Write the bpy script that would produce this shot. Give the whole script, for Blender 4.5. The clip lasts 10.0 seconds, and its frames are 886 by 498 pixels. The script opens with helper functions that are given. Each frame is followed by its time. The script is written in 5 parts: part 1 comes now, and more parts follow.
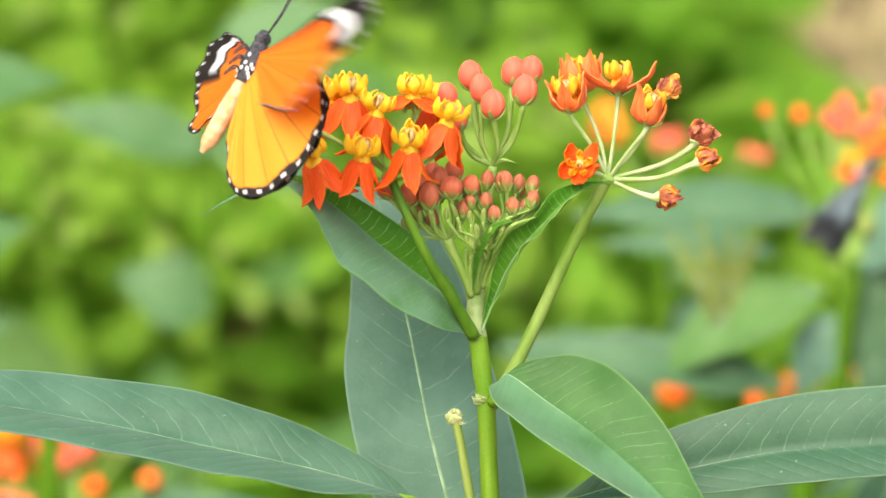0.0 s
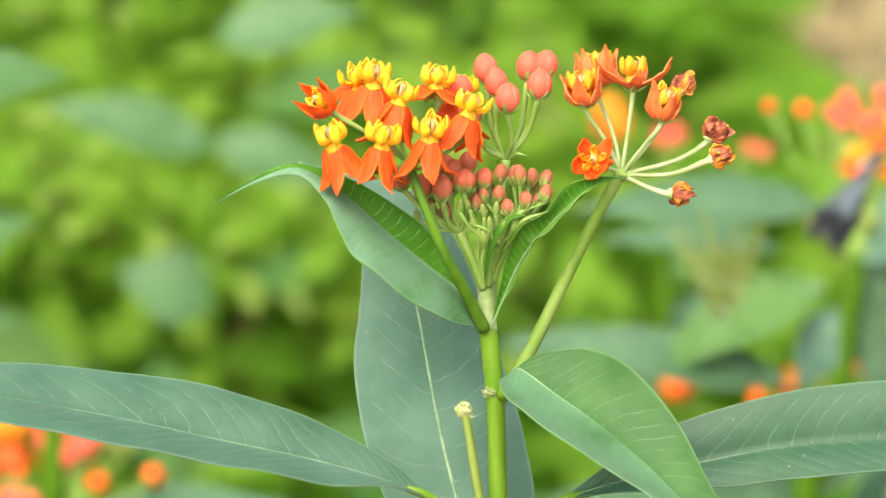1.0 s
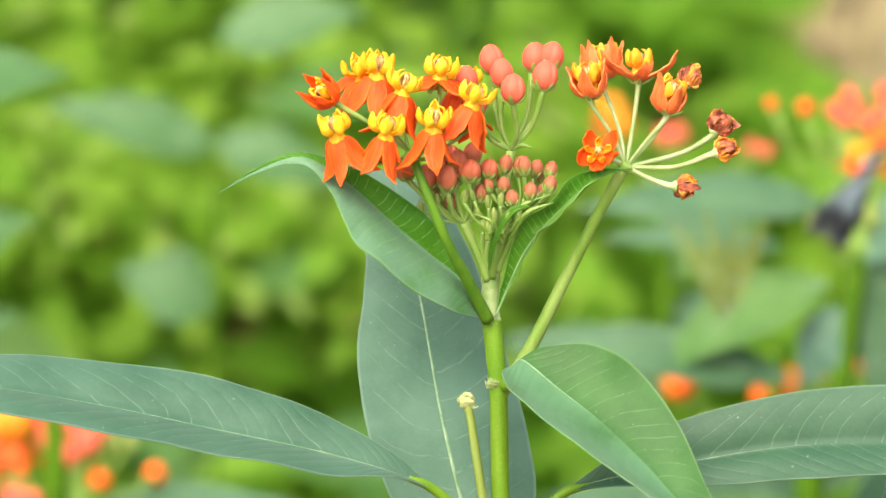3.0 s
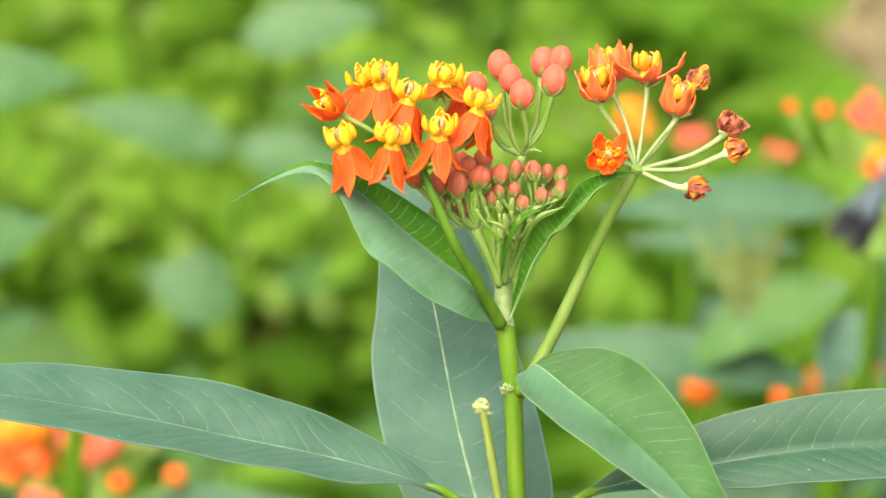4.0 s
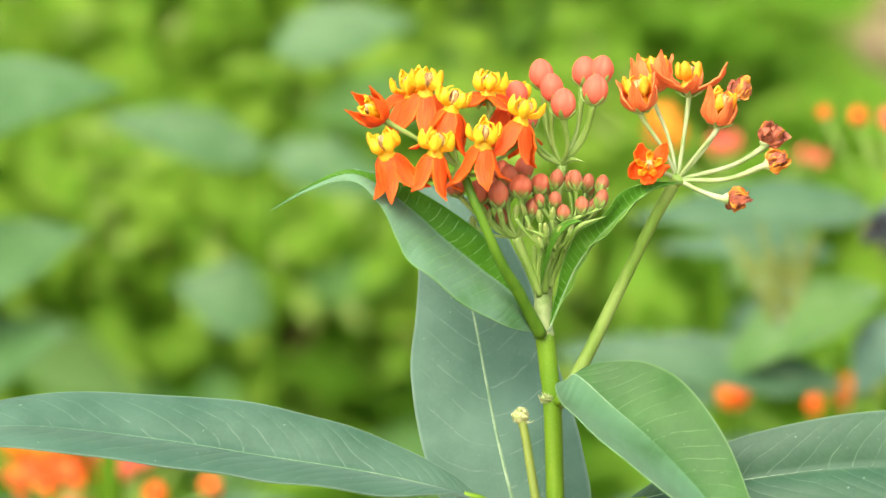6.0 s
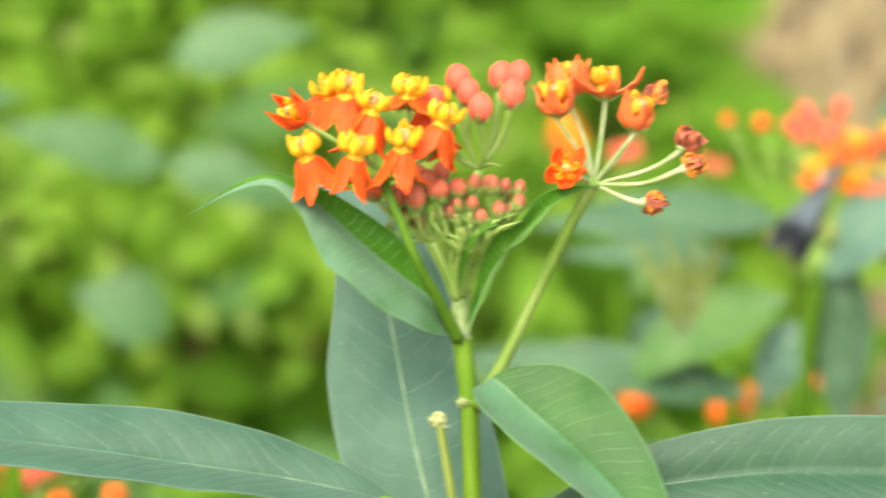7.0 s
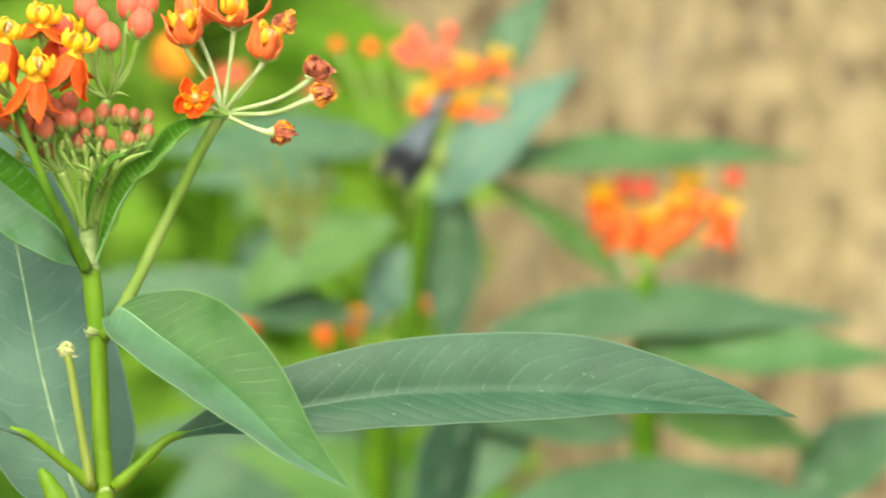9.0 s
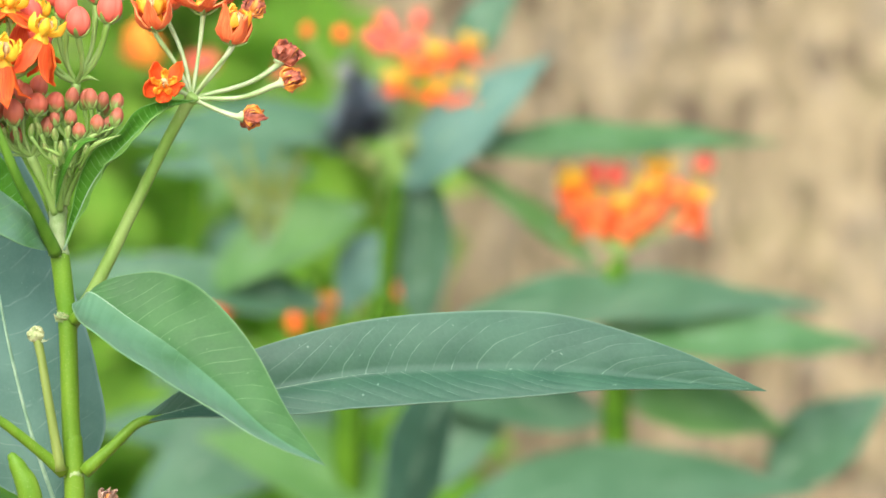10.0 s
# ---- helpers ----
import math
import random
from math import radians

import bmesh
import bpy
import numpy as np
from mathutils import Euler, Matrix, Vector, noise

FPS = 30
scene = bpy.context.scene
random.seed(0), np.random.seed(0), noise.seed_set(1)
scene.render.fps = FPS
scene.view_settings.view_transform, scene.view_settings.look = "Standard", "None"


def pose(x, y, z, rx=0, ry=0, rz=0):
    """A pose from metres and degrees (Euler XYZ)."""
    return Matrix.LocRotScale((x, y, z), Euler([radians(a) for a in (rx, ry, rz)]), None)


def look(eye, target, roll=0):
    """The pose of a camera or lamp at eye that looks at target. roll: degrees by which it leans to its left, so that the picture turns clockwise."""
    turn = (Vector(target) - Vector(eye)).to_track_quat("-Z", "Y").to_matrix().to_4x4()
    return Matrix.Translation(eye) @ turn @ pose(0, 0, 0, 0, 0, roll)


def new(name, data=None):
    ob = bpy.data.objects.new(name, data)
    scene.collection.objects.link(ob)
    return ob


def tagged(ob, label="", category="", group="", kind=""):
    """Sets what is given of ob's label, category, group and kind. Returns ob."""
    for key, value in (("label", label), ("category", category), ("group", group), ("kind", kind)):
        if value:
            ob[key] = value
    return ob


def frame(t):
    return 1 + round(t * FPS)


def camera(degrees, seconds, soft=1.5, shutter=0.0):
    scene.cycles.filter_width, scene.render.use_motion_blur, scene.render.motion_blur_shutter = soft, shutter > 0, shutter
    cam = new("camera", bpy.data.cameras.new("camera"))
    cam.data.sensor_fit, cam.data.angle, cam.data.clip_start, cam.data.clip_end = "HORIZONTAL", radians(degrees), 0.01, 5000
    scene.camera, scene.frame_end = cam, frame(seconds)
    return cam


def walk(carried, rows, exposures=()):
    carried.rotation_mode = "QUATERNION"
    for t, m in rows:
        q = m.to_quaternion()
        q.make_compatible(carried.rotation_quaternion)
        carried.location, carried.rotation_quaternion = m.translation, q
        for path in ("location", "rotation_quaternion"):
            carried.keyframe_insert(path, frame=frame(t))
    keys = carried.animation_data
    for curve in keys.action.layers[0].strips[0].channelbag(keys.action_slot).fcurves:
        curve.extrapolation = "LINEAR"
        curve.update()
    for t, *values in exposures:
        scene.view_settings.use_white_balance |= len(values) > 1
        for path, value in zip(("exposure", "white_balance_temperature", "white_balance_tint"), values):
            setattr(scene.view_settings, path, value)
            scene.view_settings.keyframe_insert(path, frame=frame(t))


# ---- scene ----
# Lengths of the plants are in millimetres, measured from the middle of the flower
# head: x to the right, y away from the camera, z up along the leaning stem.
MM = 0.001
LEAN = -5.0
VIEW = pose(0, 0, 0.62, LEAN)          # the flower head's middle, 0.62 m over the soil
FAR = 1.2                              # metres from the lens to the flower head

# ---------------------------------------------------------------- camera
cam = camera(7.477, 10.0, soft=1.5, shutter=0.6)
cam.data.dof.use_dof = True
cam.data.dof.focus_distance = FAR
cam.data.dof.aperture_fstop = 24.0

# seconds, slide to the right and up in mm, tilt, turn to the left, roll in degrees
PATH = [
    (0, 1.9, 5.2, -0.119, -0.069, 0.0),
    (0.5, 0.5, 5.0, -0.14, -0.096, 0.0),
    (1, -2.9, 4.2, -0.126, -0.203, 0.0),
    (1.5, -11.5, 2.7, -0.09, -0.515, 0.0),
    (2, -13.9, 1.7, -0.068, -0.585, 0.0),
    (3.5, 0.0, 0.0, 0.0, 0.0, 0.0),
    (4, 0.3, 1.4, -0.024, 0.089, 0.0),
    (4.5, -3.8, 3.5, -0.073, 0.054, -0.23),
    (5, -0.3, 4.7, -0.096, 0.3, -0.4),
    (6.5, -6.4, 1.6, 0.056, 0.167, -0.52),
    (7, -10.8, 0.5, 0.137, -0.808, -0.54),
    (7.5, -15.4, -3.5, 0.38, -1.948, -0.54),
    (8, -16.8, -0.6, -0.096, -2.654, -0.54),
    (8.5, -18.6, -0.2, -0.307, -3.618, -0.54),
    (9, -22.2, 3.6, -0.635, -4.485, -0.54),
    (9.5, -26.2, 6.4, -0.988, -4.882, -0.54),
    (10, -21.6, 2.3, -0.71, -4.712, -0.6),
]
walk(cam, [(t, VIEW @ pose(sx * MM, -FAR, sz * MM, 90) @ pose(0, 0, 0, tilt, turn, 0) @ pose(0, 0, 0, 0, 0, roll))
           for t, sx, sz, tilt, turn, roll in PATH],
     exposures=[(0, 1.42, 6500, 9), (7.5, 1.42, 6500, 9), (8.9, 1.29, 6650, 3), (9.5, 1.26, 6350, 5), (9.8, 1.30, 5750, 15), (10, 1.30, 5700, 16)])

# ---------------------------------------------------------------- light
world = bpy.data.worlds.new("sky")
scene.world = world
world.use_nodes = True
wn = world.node_tree
sky = wn.nodes.new("ShaderNodeTexSky")
sky.sky_type = "NISHITA"
sky.sun_disc = False
sky.sun_elevation, sky.sun_rotation = radians(47), radians(202)
sky.air_density, sky.dust_density, sky.ozone_density = 1.0, 5.0, 1.0
back = wn.nodes["Background"]
back.inputs["Strength"].default_value = 0.15
wn.links.new(sky.outputs[0], back.inputs["Color"])

sun = new("sun", bpy.data.lights.new("sun", "SUN"))
sun.data.energy = 1.0
sun.data.angle = radians(90)
sun.data.color = (1.0, 0.95, 0.86)
sun.matrix_world = look((-1.4, -3.4, 4.0), (0, 0, 0))


# ---------------------------------------------------------------- materials
class Mat:
    """A node material with short ways to add nodes."""

    def __init__(self, name, rough=0.5):
        self.m = bpy.data.materials.new(name)
        self.m.use_nodes = True
        self.t = self.m.node_tree
        self.b = self.t.nodes["Principled BSDF"]
        self.b.inputs["Roughness"].default_value = rough
        self.b.inputs["Specular IOR Level"].default_value = 0.35

    def node(self, kind, **inputs):
        n = self.t.nodes.new(kind)
        for key, value in inputs.items():
            self.put(n.inputs[key.replace("_", " ")], value)
        return n

    def put(self, socket, value):
        if isinstance(value, bpy.types.NodeSocket):
            self.t.links.new(value, socket)
        else:
            socket.default_value = value

    def math(self, op, a, b=0.0, c=None):
        n = self.t.nodes.new("ShaderNodeMath")
        n.operation = op
        self.put(n.inputs[0], a)
        self.put(n.inputs[1], b)
        if c is not None:
            self.put(n.inputs[2], c)
        return n.outputs[0]

    def ramp(self, value, lo, hi):
        """0 at lo and below, 1 at hi and above."""
        n = self.t.nodes.new("ShaderNodeMapRange")
        n.interpolation_type = "SMOOTHSTEP"
        for i, v in enumerate((value, lo, hi)):
            self.put(n.inputs[i], v)
        return n.outputs[0]

    def mix(self, fac, a, b):
        n = self.t.nodes.new("ShaderNodeMix")
        n.data_type = "RGBA"
        self.put(n.inputs[0], fac)
        for i, v in ((6, a), (7, b)):
            self.put(n.inputs[i], (*v, 1) if isinstance(v, tuple) and len(v) == 3 else v)
        return n.outputs[2]

    def noise(self, scale, detail=3.0, where="Object", stretch=None):
        co = self.t.nodes.new("ShaderNodeTexCoord").outputs[where]
        if stretch:
            mp = self.t.nodes.new("ShaderNodeMapping")
            self.t.links.new(co, mp.inputs[0])
            mp.inputs["Scale"].default_value = stretch
            co = mp.outputs[0]
        n = self.node("ShaderNodeTexNoise", Vector=co, Scale=scale, Detail=detail)
        return n.outputs[0]

    def bump(self, height, strength, distance):
        n = self.node("ShaderNodeBump", Height=height, Strength=strength, Distance=distance)
        self.t.links.new(n.outputs[0], self.b.inputs["Normal"])
        return n.outputs[0]

    def colour(self, c):
        self.put(self.b.inputs["Base Color"], c)

    def glow_through(self, colour, share, normal=None):
        """Light that passes through a thin leaf or petal."""
        tr = self.node("ShaderNodeBsdfTranslucent")
        self.put(tr.inputs["Color"], (*colour, 1) if isinstance(colour, tuple) else colour)
        if normal:
            self.put(tr.inputs["Normal"], normal)
        mx = self.node("ShaderNodeMixShader", Fac=share)
        self.t.links.new(self.b.outputs[0], mx.inputs[1])
        self.t.links.new(tr.outputs[0], mx.inputs[2])
        self.t.links.new(mx.outputs[0], self.t.nodes["Material Output"].inputs[0])


def leaf_material(name, low, high, vein, rough=0.42, through_share=0.22, count=18.0, veins=1.0, bloom=0.3, sheen_half=None, slant=0.11, wide=0.020, spec=0.35):
    """Leaf blade: u runs from base to tip, v from edge (0) over the midrib (0.5) to edge (1)."""
    m = Mat(name, rough)
    m.b.inputs["Specular IOR Level"].default_value = spec
    uv = m.node("ShaderNodeSeparateXYZ", Vector=m.t.nodes.new("ShaderNodeTexCoord").outputs["UV"])
    u, v = uv.outputs[0], uv.outputs[1]
    side = m.math("MULTIPLY", m.math("ABSOLUTE", m.math("SUBTRACT", v, 0.5)), 2.0)
    wob = m.math("ADD", m.math("MULTIPLY", m.math("SUBTRACT", m.noise(160, 2.0), 0.5), 0.02), m.math("MULTIPLY", m.math("SUBTRACT", m.noise(48, 1.0), 0.5), 0.10))
    lean = m.math("POWER", side, 1.35)
    shift = m.math("GREATER_THAN", v, 0.5)
    phase = m.math("ADD", m.math("MULTIPLY", m.math("ADD", m.math("SUBTRACT", u, m.math("MULTIPLY", lean, slant)), wob), count),
                   m.math("MULTIPLY", shift, 0.43))
    cell = m.math("ADD", m.math("FLOOR", phase), m.math("MULTIPLY", shift, 57.3))
    dice = m.t.nodes.new("ShaderNodeTexWhiteNoise")
    dice.noise_dimensions = "1D"
    m.put(dice.inputs["W"], cell)
    chance = dice.outputs["Value"]
    centre = m.math("ADD", 0.38, m.math("MULTIPLY", chance, 0.24))
    near = m.math("ABSOLUTE", m.math("SUBTRACT", m.math("FRACT", phase), centre))
    line = m.math("SUBTRACT", 1.0, m.ramp(near, wide * 0.1, wide))
    line = m.math("MULTIPLY", line, m.math("ADD", 0.55, m.math("MULTIPLY", m.math("FRACT", m.math("MULTIPLY", chance, 7.7)), 0.5)))
    line = m.math("MULTIPLY", line, m.math("SUBTRACT", 1.0, m.ramp(side, 0.72, 0.93)))
    broken = m.ramp(m.noise(420, 4.0), 0.32, 0.60)
    line = m.math("MULTIPLY", m.math("MULTIPLY", line, broken), veins)
    # veins are fainter on the half painted with sky sheen
    if sheen_half:
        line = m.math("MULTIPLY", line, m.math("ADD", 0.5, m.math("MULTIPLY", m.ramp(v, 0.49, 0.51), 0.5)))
    rim = m.ramp(side, 0.955, 0.99)
    mottled = m.noise(90, 5.0)
    fine = m.noise(1400, 3.0)
    base = m.mix(m.ramp(mottled, 0.3, 0.72), low, high)
    base = m.mix(m.math("MULTIPLY", m.ramp(fine, 0.45, 0.8), 0.25), base, high)
    # sky sheen painted pale into the colour of the half with v under 0.5
    if sheen_half:
        base = m.mix(m.math("MULTIPLY", m.math("SUBTRACT", 1.0, m.ramp(v, 0.49, 0.51)), m.ramp(mottled, 0.1, 0.6)), base, sheen_half)
    net = m.node("ShaderNodeTexVoronoi", Vector=m.t.nodes.new("ShaderNodeTexCoord").outputs["Object"], Scale=720.0)
    net.feature = "DISTANCE_TO_EDGE"
    mesh_line = m.math("SUBTRACT", 1.0, m.ramp(net.outputs["Distance"], 0.02, 0.12))
    base = m.mix(m.math("MULTIPLY", mesh_line, 0.035 * veins), base, vein)
    scar = m.math("MULTIPLY", m.ramp(m.noise(75, 2.0), 0.70, 0.78), m.ramp(m.noise(900, 3.0), 0.45, 0.6))
    base = m.mix(m.math("MULTIPLY", scar, 0.35), base, vein)
    speck = m.ramp(m.noise(1100, 1.0), 0.755, 0.80)
    base = m.mix(m.math("MULTIPLY", speck, 0.5), base, vein)
    base = m.mix(m.math("MULTIPLY", m.math("MAXIMUM", line, m.math("MULTIPLY", rim, 0.5)), 0.75), base, vein)
    m.colour(base)
    swell = m.math("SUBTRACT", 1.0, m.ramp(near, 0.02, 0.4))
    h = m.math("ADD", m.math("MULTIPLY", fine, 0.12), m.math("SUBTRACT", m.math("MULTIPLY", mottled, 0.6), m.math("MULTIPLY", swell, 0.17)))
    nrm = m.bump(h, 0.36, 0.0007)
    m.put(m.b.inputs["Roughness"], m.math("ADD", rough - 0.08, m.math("MULTIPLY", mottled, 0.16)))
    # waxy bloom
    m.b.inputs["Sheen Weight"].default_value = bloom
    m.b.inputs["Sheen Roughness"].default_value = 0.45
    m.b.inputs["Sheen Tint"].default_value = (0.84, 0.95, 0.88, 1)
    m.glow_through(base, through_share, nrm)
    return m.m


def tissue(name, low, high, scale, rough=0.45, share=0.0, fine=2500.0, streak=None, bump=0.25, speckle=None, spec=0.35):
    """Petals, stems, buds: two tones at a coarse and a fine scale."""
    m = Mat(name, rough)
    m.b.inputs["Specular IOR Level"].default_value = spec
    a, b = m.noise(scale, 4.0, stretch=streak), m.noise(fine, 3.0)
    c = m.mix(m.ramp(a, 0.3, 0.7), low, high)
    c = m.mix(m.math("MULTIPLY", m.ramp(b, 0.5, 0.85), 0.3), c, high)
    if speckle:
        c = m.mix(m.math("MULTIPLY", m.ramp(m.noise(3600, 2.0), 0.58, 0.72), 0.2), c, speckle)
    m.colour(c)
    nrm = m.bump(m.math("ADD", a, m.math("MULTIPLY", b, 0.4)), bump, 0.0002)
    if share:
        m.glow_through(c, share, nrm)
    return m.m


def petal_material(name, low, high, pale, share):
    """u runs from the petal's foot to its tip, v across: fine lengthwise streaks, paler rims and foot."""
    m = Mat(name, 0.5)
    m.b.inputs["Specular IOR Level"].default_value = 0.25
    uv = m.node("ShaderNodeSeparateXYZ", Vector=m.t.nodes.new("ShaderNodeTexCoord").outputs["UV"])
    u, v = uv.outputs[0], uv.outputs[1]
    isle = m.t.nodes.new("ShaderNodeNewGeometry").outputs["Random Per Island"]
    along = m.node("ShaderNodeCombineXYZ", X=m.math("MULTIPLY", u, 1.3), Y=m.math("MULTIPLY", v, 11.0), Z=m.math("MULTIPLY", isle, 40.0))
    streak = m.node("ShaderNodeTexNoise", Vector=along.outputs[0], Scale=1.6, Detail=4.0).outputs[0]
    blotch, fine = m.noise(420, 3.0), m.noise(2600, 2.0)
    c = m.mix(m.ramp(streak, 0.3, 0.72), low, high)
    c = m.mix(m.math("MULTIPLY", m.ramp(blotch, 0.45, 0.75), 0.45), c, high)
    side = m.math("MULTIPLY", m.math("ABSOLUTE", m.math("SUBTRACT", v, 0.5)), 2.0)
    c = m.mix(m.math("MULTIPLY", m.ramp(side, 0.72, 1.0), 0.4), c, pale)
    c = m.mix(m.math("MULTIPLY", m.math("SUBTRACT", 1.0, m.ramp(u, 0.05, 0.3)), 0.5), c, pale)
    m.colour(c)
    nrm = m.bump(m.math("ADD", streak, m.math("MULTIPLY", fine, 0.3)), 0.45, 0.00025)
    m.glow_through(c, share, nrm)
    return m.m


LEAF = leaf_material("milkweed_leaf", (0.044, 0.115, 0.062), (0.071, 0.156, 0.091), (0.26, 0.37, 0.25), rough=0.46, veins=0.5, bloom=0.15, count=26.0, wide=0.045)
LEAF_DEEP = leaf_material("deep_milkweed_leaf", (0.026, 0.088, 0.038), (0.045, 0.122, 0.056), (0.20, 0.32, 0.19), rough=0.5, veins=0.58, bloom=0.05, count=25.0, wide=0.045)
# young leaf: near half coloured paler to stand for sky reflected off it
LEAF_YOUNG = leaf_material("young_leaf", (0.030, 0.108, 0.015), (0.053, 0.150, 0.029), (0.22, 0.38, 0.15), rough=0.55, veins=0.45, bloom=0.12, count=22.0, sheen_half=(0.098, 0.225, 0.10), wide=0.05)
# folded and narrow leaf: the pale half has sky sheen painted into its colour
LEAF_FOLD = leaf_material("folded_leaf", (0.042, 0.165, 0.006), (0.080, 0.235, 0.014), (0.24, 0.46, 0.14), through_share=0.25, bloom=0.0, count=36.0, veins=1.2, sheen_half=(0.155, 0.295, 0.165), slant=0.03, wide=0.07, spec=0.14)
LEAF_NARROW = leaf_material("narrow_young_leaf", (0.036, 0.155, 0.005), (0.072, 0.22, 0.012), (0.26, 0.48, 0.12), through_share=0.28, bloom=0.05, count=30.0, veins=0.9, sheen_half=(0.11, 0.25, 0.03), slant=0.03, wide=0.07, spec=0.14)
LEAF_UNDER = leaf_material("leaf_underside", (0.070, 0.165, 0.102), (0.115, 0.23, 0.15), (0.26, 0.38, 0.27), rough=0.6, veins=0.5, bloom=0.2, count=19.0, wide=0.05)
LEAF_BACK = leaf_material("neighbour_leaf", (0.064, 0.155, 0.062), (0.100, 0.21, 0.094), (0.20, 0.30, 0.16), veins=0.4, bloom=0.3, through_share=0.36)
LEAF_BED = leaf_material("bed_leaf", (0.072, 0.182, 0.046), (0.108, 0.235, 0.072), (0.20, 0.31, 0.13), veins=0.4, bloom=0.2, through_share=0.38)
LEAF_SHOOT = leaf_material("shoot_leaf", (0.15, 0.22, 0.03), (0.24, 0.29, 0.05), (0.34, 0.42, 0.16), veins=0.4, bloom=0.15, through_share=0.4)
LEAF_LIGHT = leaf_material("light_neighbour_leaf", (0.092, 0.225, 0.040), (0.138, 0.285, 0.066), (0.26, 0.38, 0.16), veins=0.4, bloom=0.3, through_share=0.40)
STEM_DOWNY = tissue("downy_stalk", (0.115, 0.215, 0.022), (0.200, 0.300, 0.060), 260, 0.6, streak=(1, 1, 0.25), bump=0.5, speckle=(0.40, 0.46, 0.22), spec=0.2)
STEM_DARK = tissue("dark_green_stalk", (0.055, 0.150, 0.008), (0.100, 0.215, 0.014), 240, 0.5, streak=(1, 1, 0.25), bump=0.5, spec=0.2)
STEM = tissue("green_stem", (0.088, 0.20, 0.006), (0.160, 0.285, 0.014), 220, 0.5, streak=(1, 1, 0.25), bump=0.5, speckle=(0.36, 0.46, 0.16), spec=0.2)
STEM_BACK = tissue("neighbour_stem", (0.038, 0.105, 0.002), (0.070, 0.160, 0.004), 120, 0.55, bump=0.3, spec=0.12)
STEM_PALE = tissue("pale_stem", (0.16, 0.27, 0.06), (0.33, 0.42, 0.17), 300, 0.6, bump=0.5, speckle=(0.6, 0.64, 0.42))
OLIVE = tissue("olive_stalk", (0.13, 0.205, 0.025), (0.24, 0.30, 0.06), 260, 0.5, streak=(1, 1, 0.2), bump=0.4)
PEDICEL = tissue("pedicel_green", (0.155, 0.295, 0.035), (0.28, 0.41, 0.10), 300, 0.45, streak=(1, 1, 0.3))
PEDICEL_PALE = tissue("pedicel_pale", (0.25, 0.37, 0.11), (0.42, 0.50, 0.25), 300, 0.45)
PETAL = petal_material("orange_petal", (0.78, 0.058, 0.004), (0.90, 0.145, 0.014), (0.92, 0.26, 0.02), 0.25)
PETAL_PALE = petal_material("coral_petal", (0.74, 0.095, 0.018), (0.88, 0.235, 0.062), (0.86, 0.34, 0.09), 0.2)
PETAL_ORANGE = tissue("closed_orange_petal", (0.85, 0.105, 0.006), (0.93, 0.20, 0.015), 260, 0.55, 0.2)
CORONA = tissue("yellow_corona", (0.88, 0.48, 0.006), (0.93, 0.63, 0.03), 500, 0.5, 0.2)
CORONA_OLD = tissue("amber_corona", (0.90, 0.32, 0.01), (0.95, 0.52, 0.03), 400, 0.45, 0.15)
COLUMN = tissue("slit_column", (0.16, 0.06, 0.012), (0.88, 0.68, 0.28), 1300, 0.5, streak=(1, 1, 0.2))
AMBER = tissue("amber_petal", (0.86, 0.22, 0.010), (0.92, 0.36, 0.018), 300, 0.55, 0.2)
BUD = tissue("coral_bud", (0.62, 0.098, 0.054), (0.74, 0.155, 0.088), 320, 0.6, streak=(1, 1, 0.35), bump=0.4, spec=0.2)


def small_bud_material(name, low, high, foot, start, end):
    """Reddish on top, greenish at the foot."""
    m = Mat(name, 0.55)
    z = m.node("ShaderNodeSeparateXYZ", Vector=m.t.nodes.new("ShaderNodeTexCoord").outputs["Generated"]).outputs[2]
    a, f = m.noise(420, 4.0, stretch=(1, 1, 0.3)), m.noise(1800, 2.0)
    red = m.mix(m.ramp(a, 0.3, 0.7), low, high)
    red = m.mix(m.math("MULTIPLY", m.ramp(f, 0.5, 0.8), 0.3), red, high)
    c = m.mix(m.ramp(m.math("ADD", z, m.math("MULTIPLY", m.math("SUBTRACT", a, 0.5), 0.5)), start, end), foot, red)
    m.colour(c)
    m.bump(m.math("ADD", a, m.math("MULTIPLY", f, 0.3)), 0.4, 0.0002)
    return m.m


BUD_SMALL = small_bud_material("small_bud", (0.40, 0.082, 0.034), (0.52, 0.145, 0.062), (0.20, 0.24, 0.06), 0.02, 0.35)
BUD_TINY = small_bud_material("tiny_bud", (0.27, 0.072, 0.030), (0.42, 0.13, 0.058), (0.17, 0.21, 0.045), 0.12, 0.62)
BUD_GREEN = tissue("green_bud", (0.15, 0.23, 0.04), (0.28, 0.30, 0.08), 300, 0.5, bump=0.2)
WITHERED = tissue("withered_petal", (0.13, 0.028, 0.016), (0.52, 0.145, 0.060), 700, 0.6, bump=0.8)
WITHERED_GOLD = tissue("withered_corona", (0.50, 0.14, 0.01), (0.86, 0.36, 0.04), 600, 0.55, bump=0.6)
STUB_WOOL = tissue("felted_stub", (0.28, 0.34, 0.11), (0.50, 0.52, 0.25), 900, 0.8, bump=0.9)
DRY = tissue("dry_husk", (0.30, 0.17, 0.09), (0.50, 0.34, 0.22), 500, 0.8, bump=0.8)


# ---------------------------------------------------------------- shaping helpers
def V(x, y, z):
    return Vector((x, y, z)) * MM


